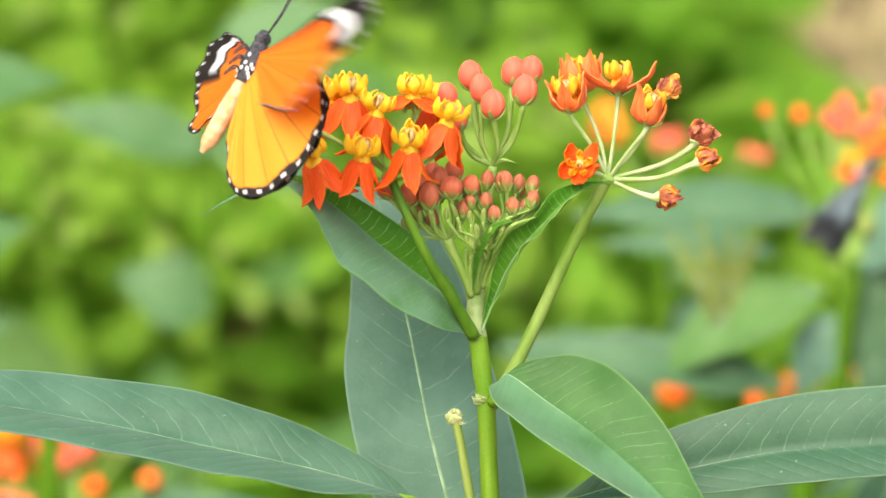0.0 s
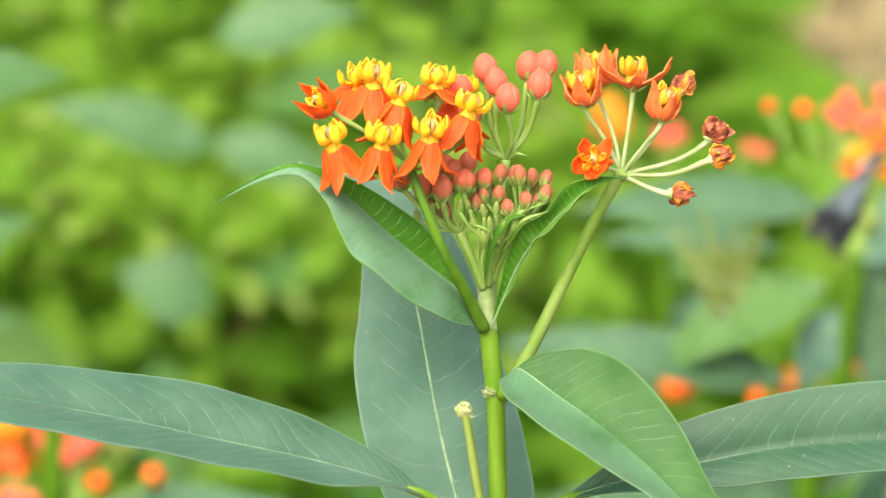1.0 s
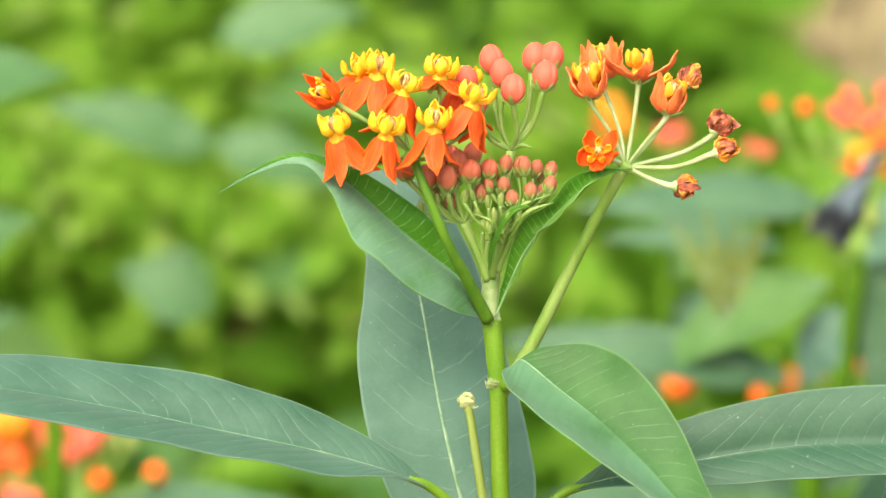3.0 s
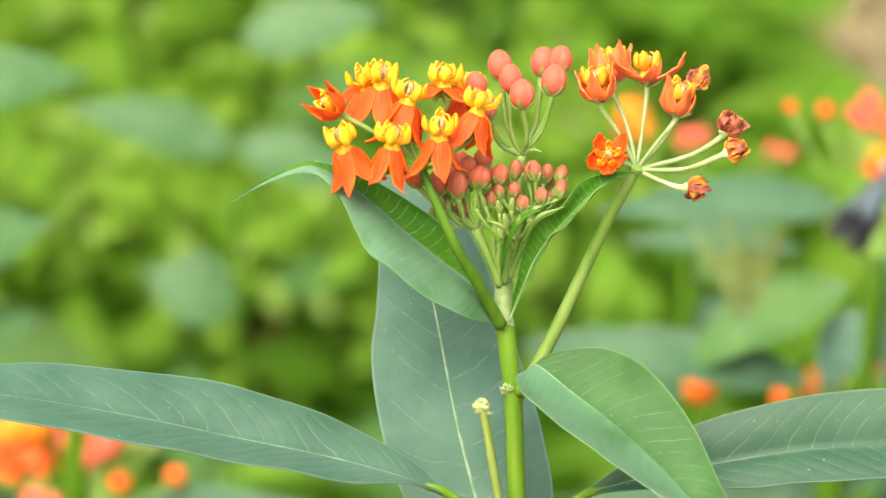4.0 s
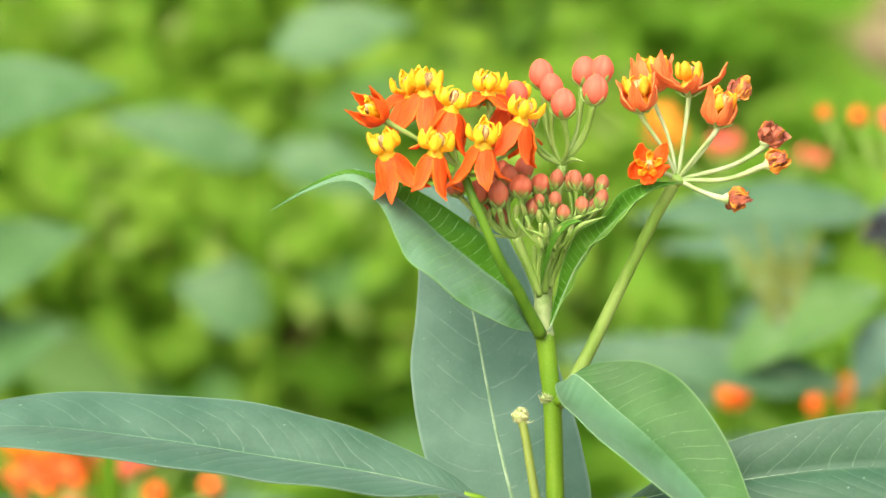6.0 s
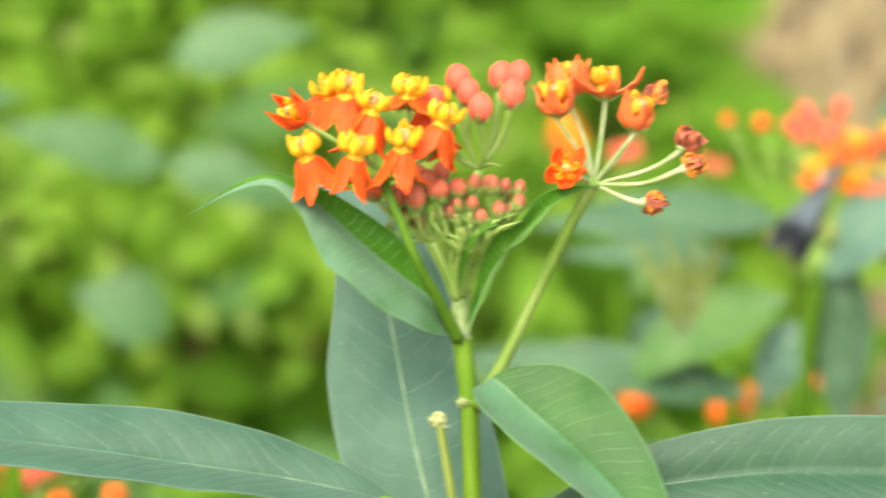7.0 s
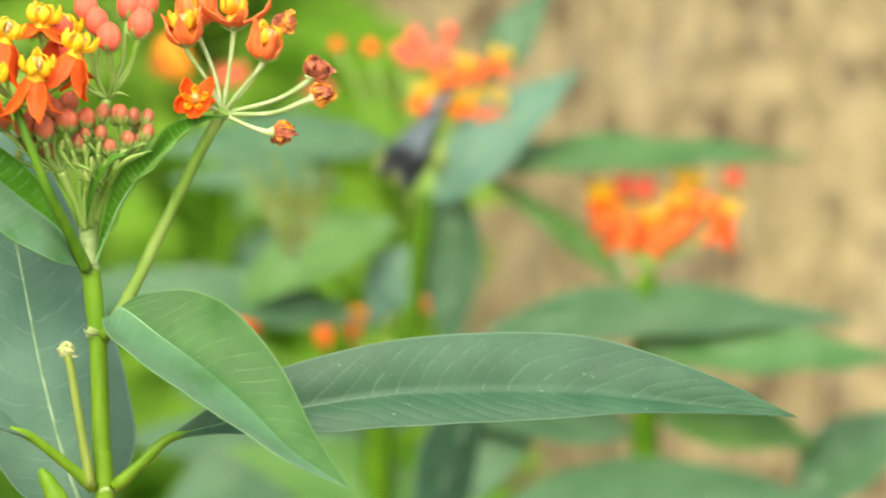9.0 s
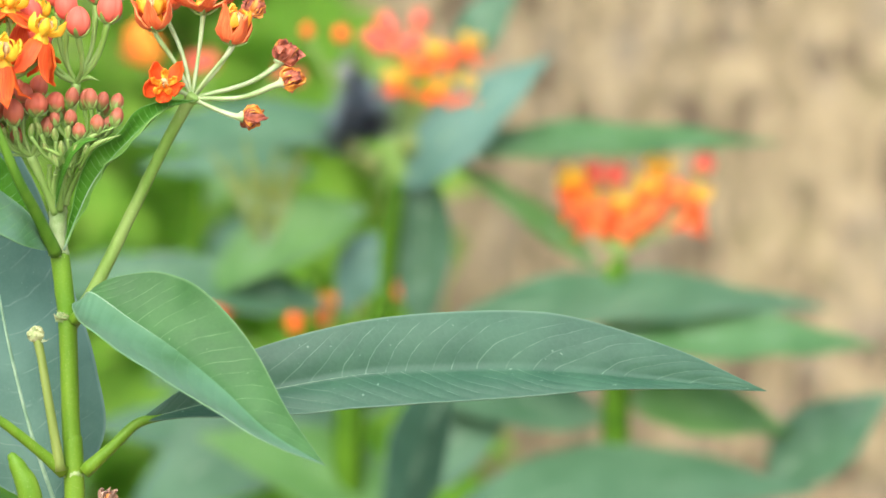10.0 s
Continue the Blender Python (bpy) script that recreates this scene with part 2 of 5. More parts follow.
def part(name, bm, material, parent=None, label="", at=None, smooth=True):
    """Link a bmesh as one mesh object, under a parent if one is given."""
    bmesh.ops.recalc_face_normals(bm, faces=bm.faces[:])
    mesh = bpy.data.meshes.new(name)
    bm.to_mesh(mesh)
    bm.free()
    if smooth:
        mesh.polygons.foreach_set("use_smooth", [True] * len(mesh.polygons))
    for m in material if isinstance(material, (list, tuple)) else (material,):
        mesh.materials.append(m)
    ob = new(name, mesh)
    if parent:
        ob.parent = parent
    if at is not None:
        ob.matrix_basis = at
    if label:
        ob["label"] = label
    return ob


def spline(points, n):
    """n + 1 points on a smooth curve through the points (Catmull-Rom)."""
    p = [Vector(q) for q in points]
    p = [p[0] * 2 - p[1]] + p + [p[-1] * 2 - p[-2]]
    out, spans = [], len(p) - 3
    for i in range(n + 1):
        s = min(i * spans / n, spans - 1e-9)
        k, t = int(s), s - int(s)
        a, b, c, d = p[k:k + 4]
        out.append(0.5 * (2 * b + (c - a) * t + (2 * a - 5 * b + 4 * c - d) * t * t + (3 * b - a - 3 * c + d) * t ** 3))
    return out


def level(values, s):
    """The value at s in 0..1 of a smooth row of values."""
    x = s * (len(values) - 1)
    k = min(int(x), len(values) - 2)
    t = x - k
    t = t * t * (3 - 2 * t)
    return values[k] * (1 - t) + values[k + 1] * t


def tube(bm, points, radii, n=16, sides=10, rough=0.0, mat=0):
    """A round stalk through the points with the radii (mm), closed at both ends."""
    path = spline([V(*p) for p in points], n)
    rings = []
    for i, c in enumerate(path):
        t = (path[min(i + 1, n)] - path[max(i - 1, 0)]).normalized()
        a = t.cross(Vector((0.3, 1, 0.2))).normalized()
        b = t.cross(a)
        r = level(radii, i / n) * MM
        ring = []
        for j in range(sides):
            w = 2 * math.pi * j / sides
            k = 1 + rough * noise.noise(c * 900 + Vector((math.cos(w), math.sin(w), 0)) * 1.7)
            ring.append(bm.verts.new(c + (a * math.cos(w) + b * math.sin(w)) * r * k))
        rings.append(ring)
    for p, q in zip(rings, rings[1:]):
        for j in range(sides):
            bm.faces.new((p[j], p[(j + 1) % sides], q[(j + 1) % sides], q[j])).material_index = mat
    for ring in (rings[0], rings[-1]):
        bm.faces.new(ring).material_index = mat
    return bm


def sheet(bm, rows, thick, mat=0, uv=True):
    """A thin closed skin over a grid of points; rows run from base to tip."""
    n, k = len(rows), len(rows[0])
    layer = bm.loops.layers.uv.verify()
    nrm = []
    for i in range(n):
        line = []
        for j in range(k):
            a = rows[min(i + 1, n - 1)][j] - rows[max(i - 1, 0)][j]
            b = rows[i][min(j + 1, k - 1)] - rows[i][max(j - 1, 0)]
            c = a.cross(b)
            line.append(c.normalized() if c.length > 1e-14 else Vector((0, -1, 0)))
        nrm.append(line)
    top = [[bm.verts.new(rows[i][j] + nrm[i][j] * thick * 0.5) for j in range(k)] for i in range(n)]
    low = [[bm.verts.new(rows[i][j] - nrm[i][j] * thick * 0.5) for j in range(k)] for i in range(n)]

    def face(vs, st, rim=False):
        f = bm.faces.new(vs)
        f.material_index = mat
        if rim:
            for e in f.edges:
                e.smooth = False
        for lp, (i, j) in zip(f.loops, st):
            lp[layer].uv = (i / (n - 1), j / (k - 1))

    for i in range(n - 1):
        for j in range(k - 1):
            ids = ((i, j), (i, j + 1), (i + 1, j + 1), (i + 1, j))
            face([top[a][b] for a, b in ids], ids)
            face([low[a][b] for a, b in reversed(ids)], ids[::-1])
    for j, sgn in ((0, 1), (k - 1, -1)):
        for i in range(n - 1):
            ids = [top[i][j], top[i + 1][j], low[i + 1][j], low[i][j]]
            face(ids if sgn > 0 else ids[::-1], ((i, j), (i + 1, j), (i + 1, j), (i, j)) if sgn > 0 else ((i, j), (i, j), (i + 1, j), (i + 1, j)), True)
    for i in (0, n - 1):
        for j in range(k - 1):
            face([top[i][j], top[i][j + 1], low[i][j + 1], low[i][j]], ((i, j), (i, j + 1), (i, j + 1), (i, j)), True)
    return bm


def blade(parent, at, mid, left, right, material, n=44, half=7, bulge=0.10, wave=0.35, thick=0.22, rib=0.30,
          seed=0, label="", name="leaf"):
    """A leaf lofted between a midrib and two edges (mm), with a raised midrib under it."""
    m, l, r = (spline([V(*p) for p in q], n) for q in (mid, left, right))
    rows = []
    for i in range(n + 1):
        row = []
        u = i / n
        for j in range(-half, half + 1):
            s = abs(j) / half
            edge = l[i] if j < 0 else r[i]
            p = m[i].lerp(edge, s)
            across = edge - m[i]
            out = across.cross(m[min(i + 1, n)] - m[max(i - 1, 0)])
            if j < 0:
                out = -out
            if out.length > 1e-12:
                out.normalize()
                swell = bulge * across.length * math.sin(math.pi * s)
                ripple = wave * MM * s * (0.6 + 0.8 * s) * noise.noise(Vector((u * 9 + seed * 7.3, (1 if j < 0 else -1) * 3.1 + s, seed)))
                p = p + out * (swell + ripple * 2.2 * math.sin(math.pi * min(1, u * 1.05)))
            row.append(p)
        rows.append(row)
    bm = bmesh.new()
    sheet(bm, rows, thick * MM)
    ob = part(name, bm, material, parent, label, at)
    rb = bmesh.new()
    tube(rb, [tuple(p / MM) for p in m], [rib, rib * 0.8, rib * 0.6, rib * 0.5, rib * 0.3], n=n, sides=6)
    part("midrib", rb, RIB, ob, "pale green midrib")
    return ob


RIB = tissue("midrib_green", (0.14, 0.26, 0.12), (0.28, 0.41, 0.23), 300, 0.45)


def scoop(bm, radial, path, widths, cup, angle, n=10, k=6, thick=0.28, mat=0, twist=0.0, curl=0.0):
    """A petal or hood: path of (r, z) in mm, turned by angle about the flower's axis, cupped towards the axis."""
    line = spline([V(r, 0, z) for r, z in path], n)
    rows = []
    for i, c in enumerate(line):
        u = i / n
        w = level(widths, u) * MM
        t = (line[min(i + 1, n)] - line[max(i - 1, 0)]).normalized()
        inward = t.cross(Vector((0, 1, 0)))
        row = []
        for j in range(k + 1):
            s = 2 * j / k - 1
            y = s * w * 0.5
            p = c + Vector((0, y, 0)) + inward * (cup * abs(s) ** 1.6 * w + twist * s * w * u + curl * MM * math.sin(5 * s + 4 * u + angle))
            row.append(radial @ Matrix.Rotation(angle, 3, "Z") @ p)
        rows.append(row)
    return sheet(bm, rows, thick * MM, mat)


ID3 = Matrix.Identity(3)


# ---------------------------------------------------------------- flowers and buds
def star(bm, path, widths, cup, rng, count=5, spread=0.06, thick=0.3, curl=0.0, mat=0, n=10, stray=0.0):
    """A ring of petals. stray: how far (mm) single tips bend out of the ring."""
    start = rng.uniform(0, 6.28)
    for k in range(count):
        a = start + k * 2 * math.pi / count + rng.uniform(-spread, spread)
        f, g, h = rng.uniform(0.90, 1.06), rng.uniform(0.78, 1.12), rng.uniform(0.94, 1.05)
        line = [(r * f * (1 + (g - 1) * abs(z) / 7), z * f * h) for r, z in path]
        if stray:
            out, up = rng.uniform(-0.5, 1.0) * stray, rng.uniform(-0.4, 0.9) * stray
            line = [(r + out * (i / (len(line) - 1)) ** 2, z + up * (i / (len(line) - 1)) ** 3) for i, (r, z) in enumerate(line)]
        scoop(bm, ID3, line, [w * f for w in widths], cup, a, n=n, thick=thick, twist=rng.uniform(-0.12, 0.12) * (1 + 2 * stray), curl=curl, mat=mat)
    return start


def crumple(bm, amount, seed):
    for v in bm.verts:
        q = v.co / MM
        v.co += noise.noise_vector(q * 0.75 + Vector((seed * 3.7, 0, 0))) * amount * MM * min(1.0, abs(q.z) / 1.5) + noise.noise_vector(q * 2.2) * amount * 0.35 * MM


def corona_mesh(rng, size=1.0, start=0.0, opened=1.0):
    """Five blunt boat-shaped hoods with a horn each round a pale slit column, on a short waist."""
    bm = bmesh.new()
    tube(bm, [(0, 0, -0.1), (0, 0, 0.7), (0, 0, 1.4), (0, 0, 2.1)], [1.75 * size, 1.35 * size, 1.05 * size, 1.2 * size], n=8, sides=14, rough=0.12)
    col = bmesh.new()
    for k in range(5):
        a = start + (k + 0.5) * 2 * math.pi / 5 + rng.uniform(-0.16, 0.16)
        f = size * rng.uniform(0.92, 1.08)
        o, tip, high = opened * rng.uniform(0.9, 1.12), rng.uniform(-0.3, 0.35), rng.uniform(-0.3, 0.35)
        hood = [(0.7, 1.5), (1.7 * o, 1.4), (2.8 * o, 1.9), (3.25 * o, 2.9), (3.15 * o + tip * 0.5, 3.8 + high * 0.6), (2.8 * o + tip, 4.7 + high)]
        scoop(bm, ID3, [(r * f, z * f) for r, z in hood], [0.8 * f, 1.35 * f, 1.75 * f, 1.9 * f, 1.6 * f, 0.3 * f], 0.5, a, n=12, k=8, thick=0.36,
              twist=rng.uniform(-0.16, 0.16), curl=0.05)
        c, s = math.cos(a), math.sin(a)
        horn = [(1.0, 1.9), (1.75, 3.0), (1.5, 4.2), (0.6, 4.7)]
        tube(bm, [(r * f * c, r * f * s, z * f) for r, z in horn], [0.26 * f, 0.27 * f, 0.22 * f, 0.08 * f], n=6, sides=6)
        # the column's wings stand between the hoods, with a dark slit beside each
        b = a + math.pi / 5
        c, s = math.cos(b), math.sin(b)
        tube(col, [(0.95 * f * c, 0.95 * f * s, 1.7 * f), (1.2 * f * c, 1.2 * f * s, 2.7 * f), (0.9 * f * c, 0.9 * f * s, 3.8 * f)], [0.2 * f, 0.3 * f, 0.22 * f], n=6, sides=6)
    crumple(bm, 0.2, start)
    tube(col, [(0, 0, 1.6 * size), (0, 0, 2.9 * size), (0, 0, 3.8 * size), (0, 0, 4.2 * size)], [0.75 * size, 0.85 * size, 0.95 * size, 0.5 * size], n=8, sides=10, rough=0.3)
    return bm, col


REFLEXED = [(0.5, 0.2), (1.5, 0.2), (2.4, -1.2), (3.1, -3.4), (4.1, -5.6), (6.0, -7.0)]
WIDE = [(0.5, 0.2), (2.2, 0.5), (4.2, -0.3), (6.0, -1.6), (7.4, -2.0)]
FLAT = [(0.5, 0.0), (2.4, 0.8), (4.6, 1.6), (6.6, 3.2), (7.4, 5.0)]
SHORT = [(0.5, 0.0), (2.0, 0.3), (3.4, 0.9), (4.3, 1.9), (4.5, 2.8)]
CUPPED = [(0.4, -0.2), (2.0, 0.2), (3.0, 1.6), (3.2, 3.2), (3.1, 4.8), (3.2, 6.2)]
PETAL_W = [1.2, 2.7, 3.6, 3.7, 2.3, 0.1]
FLAT_W = [1.4, 2.7, 2.7, 2.0, 1.1, 0.1]
CUP_W = [1.6, 3.4, 3.7, 2.6, 1.3, 0.1]


def flower(parent, base, x, y, z, lean=0.0, nod=0.0, shape=REFLEXED, size=1.0, seed=0, petal=None, corona=None, turn=0.0,
           cup=-0.12, widths=PETAL_W, opened=1.0, csize=1.0, stray=0.0, raised=0.0):
    """An open flower. lean: degrees to the right; nod: degrees towards the camera."""
    rng = random.Random(seed)
    m = base @ Matrix.Translation(V(x, y, z)) @ pose(0, 0, 0, nod, lean, turn) @ Matrix.Scale(size, 4)
    bm = bmesh.new()
    start = star(bm, shape, widths, cup, rng, stray=stray)
    crumple(bm, 0.38, seed)
    ob = part("flower", bm, petal or PETAL, parent, "", m)
    cb, col = corona_mesh(rng, csize, start, opened)
    part("corona", cb, corona or CORONA, ob, "five-hooded yellow crown" if corona is None else "amber five-hooded crown", Matrix.Translation(V(0, 0, raised)))
    part("column", col, COLUMN, ob, "pale centre column with brown slits", Matrix.Translation(V(0, 0, raised)))
    sep = bmesh.new()
    upright = shape[-1][1] > 1
    star(sep, [(0.3, -0.6), (1.1, -0.5), (2.0, 0.1), (2.9, 0.7)] if upright else [(0.4, -0.5), (1.0, -0.7), (1.6, -1.6), (1.9, -2.4)], [0.8, 0.9, 0.6, 0.1], 0.0, rng, thick=0.2, n=5)
    part("sepal", sep, PEDICEL, ob, "small green sepals")
    return ob


def spent(parent, base, x, y, z, lean, nod, size=1.0, seed=0, gold=0.5, skin=WITHERED):
    """A withered flower, crumpled to a knot."""
    rng = random.Random(seed)
    m = base @ Matrix.Translation(V(x, y, z)) @ pose(0, 0, 0, nod, lean, rng.uniform(0, 90)) @ Matrix.Scale(size, 4)
    bm, cb = bmesh.new(), bmesh.new()
    for k in range(22):
        target, share = (cb, 0.85) if rng.random() < gold * 0.62 else (bm, 1.0)
        a = k * 2.4 + rng.uniform(-0.5, 0.5)
        r, top = rng.uniform(0.6, 2.1) * share, rng.uniform(2.4, 4.6)
        scoop(target, ID3, [(0.3, 0.1), (r * 0.8 + 0.4, 0.8), (r + 0.5, top * 0.5), (r + rng.uniform(-0.5, 0.5), top * 0.85), (max(0.1, r + rng.uniform(-1.0, 0.9)), top)],
              [0.6, rng.uniform(0.9, 1.5), rng.uniform(1.0, 1.8), rng.uniform(0.7, 1.4), 0.35], rng.uniform(-0.5, 0.5), a, n=8, k=5, thick=0.2, curl=0.25)
    crumple(bm, 0.9, seed)
    crumple(cb, 0.9, seed)
    ob = part("spent_flower", bm, skin, parent, "", m)
    part("corona", cb, WITHERED_GOLD, ob, "shrivelled amber crown")
    return ob


def bud_mesh(rx, rz, lobes=0.14, point=0.15, rough=0.02, seed=0):
    bm = bmesh.new()
    rings, sides = 12, 40
    rows = []
    for i in range(rings + 1):
        w = math.pi * i / rings
        r0, z = math.sin(w), -math.cos(w)
        if z > 0:
            r0 *= 1 - point * z * z
        row = []
        for j in range(sides):
            a = 2 * math.pi * j / sides
            k = 1 - lobes * (abs(math.cos(2.5 * a)) ** 14) * (0.4 + 0.6 * max(0.0, z + 0.6)) + rough * noise.noise(Vector((math.cos(a) * 2, math.sin(a) * 2, z * 2 + seed)))
            row.append(bm.verts.new(V(rx * r0 * k * math.cos(a), rx * r0 * k * math.sin(a), rz * (1 + z))) if 0 < i < rings else None)
        rows.append(row)
    lo, hi = bm.verts.new((0, 0, 0)), bm.verts.new(V(0, 0, 2 * rz))
    for i in range(1, rings - 1):
        for j in range(sides):
            bm.faces.new((rows[i][j], rows[i][(j + 1) % sides], rows[i + 1][(j + 1) % sides], rows[i + 1][j]))
    for j in range(sides):
        bm.faces.new((lo, rows[1][(j + 1) % sides], rows[1][j]))
        bm.faces.new((hi, rows[-2][j], rows[-2][(j + 1) % sides]))
    return bm


def bud(parent, base, x, y, z, lean, nod, rx, rz, material, seed=0, leafy=1.0):
    """A closed bud whose foot is at the place given."""
    rng = random.Random(seed)
    m = base @ Matrix.Translation(V(x, y, z)) @ pose(0, 0, 0, nod, lean, rng.uniform(0, 72))
    ob = part("bud", bud_mesh(rx, rz, seed=seed), material, parent, "", m)
    sep = bmesh.new()
    star(sep, [(0.15 * rx, -0.1), (rx * 0.55, 0.1), (rx * 0.95, rz * 0.35 * leafy), (rx * 1.1, rz * 0.62 * leafy)], [rx * 0.34, rx * 0.4 * leafy, rx * 0.3 * leafy, 0.05], 0.1, rng, thick=0.15, n=4)
    part("sepal", sep, PEDICEL, ob, "small green sepals")
    return ob


def stalk(parent, base, points, radii, material, name="pedicel", label="", sides=8, n=14, rough=0.06):
    bm = bmesh.new()
    tube(bm, points, radii, n=n, sides=sides, rough=rough)
    return part(name, bm, material, parent, label, base)


def toward(a, b):
    """lean and nod of the way from a to b."""
    d = Vector(b) - Vector(a)
    return math.degrees(math.atan2(d.x, d.z)), math.degrees(math.atan2(-d.y, math.hypot(d.x, d.z)))


# ---------------------------------------------------------------- the milkweed plant
ROOT = (12.6, 0.0, -622.0)
ON = Matrix.Translation(-V(*ROOT))
plant = new("milkweed_plant")
plant.matrix_world = VIEW @ Matrix.Translation(V(*ROOT))
tagged(plant, "tall green milkweed with orange-yellow flower heads and long leaves", "milkweed plant")

# main stem with its nodes
stalk(plant, ON, [(12.6, 0, -624), (13.5, 0, -300), (12.2, 0, -110), (11.4, 0, -51.5), (11.0, 0, -44), (10.6, 0, -26), (10.0, 0, -19), (9.3, 0, -12.6)],
      [3.2, 3.0, 2.4, 1.9, 1.72, 1.62, 1.65, 1.7, 1.72], STEM, "stem", "bright green stem", sides=18, n=90, rough=0.03)
stalk(plant, ON, [(9.4, 0, -13.4), (9.0, -0.2, -9), (9.2, -0.2, -4)], [1.65, 1.6, 1.5], STEM_PALE, "upper_stem",
      "pale downy upper stem", sides=16, n=30, rough=0.1)
for (x, z, r) in ((11.2, -51.5, 2.0), (9.2, -12.3, 2.0), (10.3, -24.0, 1.95), (9.0, -5.6, 1.75)):
    stalk(plant, ON, [(x - 0.1, 0, z - 0.9), (x, 0, z), (x + 0.1, 0, z + 0.9)], [r * 0.85, r * 0.95, r * 0.85], STEM_PALE, "node_ring",
          "downy pale ring round the stem", sides=16, n=6, rough=0.3)
rng = random.Random(5)
for k in range(9):
    x, z = 9.3 + rng.uniform(-0.5, 1.6), -24.2 + rng.uniform(-0.3, 0.8)
    stalk(plant, ON, [(x, -1.6, z), (x - 0.5, -2.2, z + 0.3), (x - rng.uniform(0.4, 1.3), -2.4, z + rng.uniform(0.2, 1.2))], [0.12, 0.1, 0.03],
          STUB_WOOL, "hair_tuft", sides=5, n=5)

# leaves of the pair at the lowest node that shows, and their petioles
stalk(plant, ON, [(9.6, -1, -51.3), (4.5, -3, -46.8), (-1.5, -5, -42), (-5.2, -6, -40.6)], [1.3, 1.0, 0.9, 0.7], STEM, "petiole", "yellow-green leaf stalk")
leaf_low = blade(plant, ON, [(-1.2, -5.0, -42.3), (-9, -6, -39.2), (-22, -8, -35.6), (-40, -10, -31.8), (-58, -12, -28.0), (-80, -14, -24.5), (-95, -13, -25), (-107, -11, -29)],
      [(-1.2, -5.0, -42.3), (-8, -12, -40.2), (-22, -18, -39.0), (-40, -20, -36.0), (-58, -22, -32.0), (-80, -22, -28.3), (-95, -18, -27.3), (-107, -11, -29)],
      [(-1.2, -5.0, -42.3), (-8, -4, -36.2), (-20, -4, -29.4), (-37, -4, -23.8), (-56, -5, -20.3), (-78, -7, -19.2), (-94, -9, -22), (-107, -11, -29)],
      LEAF, seed=1, n=60, rib=0.27, bulge=0.06, label="long grey-green lance-shaped leaf")
stalk(plant, ON, [(13.2, -1, -51.3), (18.5, -2.5, -46.5), (22.5, -3, -42.8), (27, -3, -41.6)], [1.3, 1.0, 0.9, 0.7], STEM, "petiole", "yellow-green leaf stalk")
leaf_long = blade(plant, ON, [(22.5, -3, -42.5), (33, -4, -39.8), (46, -5, -37.1), (62, -6, -34.6), (78, -7, -33.9), (95, -8, -34.2), (115, -9, -36.2), (133.7, -9, -38.3)],
      [(22.5, -3, -42.5), (31, -3.5, -36.5), (43, -3.5, -30.0), (60, -4, -25.6), (76, -4.5, -23.8), (97, -5, -24.3), (117, -8, -30.4), (133.7, -9, -38.3)],
      [(22.5, -3, -42.5), (34, -7, -41.7), (47, -9, -41.3), (63, -11, -40.2), (79, -12, -39.3), (97, -12, -38.2), (116, -11, -37.6), (133.7, -9, -38.3)],
      LEAF_DEEP, seed=2, n=60, rib=0.19, bulge=0.06, label="long grey-green lance-shaped leaf")

# broad leaf that stands behind the stem
stalk(plant, ON, [(11.0, 1.5, -64), (9.5, 4, -60), (8.2, 6, -57)], [1.3, 1.0, 0.8], STEM, "petiole", "yellow-green leaf stalk")
blade(plant, ON, [(8.6, 5, -58.5), (4.2, 9, -45), (0.9, 12, -31.5), (-1.2, 15, -20.5), (-3.0, 18, -10.5), (-5.6, 21, 0.5), (-10.5, 24, 9.8), (-24.5, 27, 17.4)],
      [(8.6, 5, -58.5), (-4.0, 10, -52), (-11.6, 12.5, -36.5), (-14.6, 15, -20), (-13.6, 18, -9), (-13.2, 21, 1), (-15.6, 24, 9.2), (-24.5, 27, 17.4)],
      [(8.6, 5, -58.5), (17.0, 11, -46), (16.2, 14, -34), (13.0, 17, -22.0), (9.2, 19, -10.0), (4.6, 22, 1.5), (-3.0, 25, 11.6), (-24.5, 27, 17.4)],
      LEAF_UNDER, seed=3, bulge=0.04, rib=0.42, label="broad dull-green leaf with a pale midrib")

# leaf that bends towards the camera
stalk(plant, ON, [(11.8, -1.2, -24.3), (12.6, -3, -23.2), (13.4, -5, -21.5), (14.6, -6, -20)], [1.2, 1.0, 0.9, 0.6], STEM, "petiole", "yellow-green leaf stalk")
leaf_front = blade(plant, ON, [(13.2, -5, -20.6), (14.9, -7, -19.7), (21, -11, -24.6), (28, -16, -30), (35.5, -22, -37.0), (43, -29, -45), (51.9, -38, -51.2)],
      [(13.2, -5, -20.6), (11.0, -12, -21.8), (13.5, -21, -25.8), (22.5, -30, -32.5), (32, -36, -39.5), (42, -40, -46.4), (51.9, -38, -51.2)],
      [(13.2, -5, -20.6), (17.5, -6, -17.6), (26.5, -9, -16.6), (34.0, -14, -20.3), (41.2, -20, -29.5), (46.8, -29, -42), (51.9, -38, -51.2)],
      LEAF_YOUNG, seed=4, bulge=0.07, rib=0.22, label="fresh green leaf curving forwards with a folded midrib")

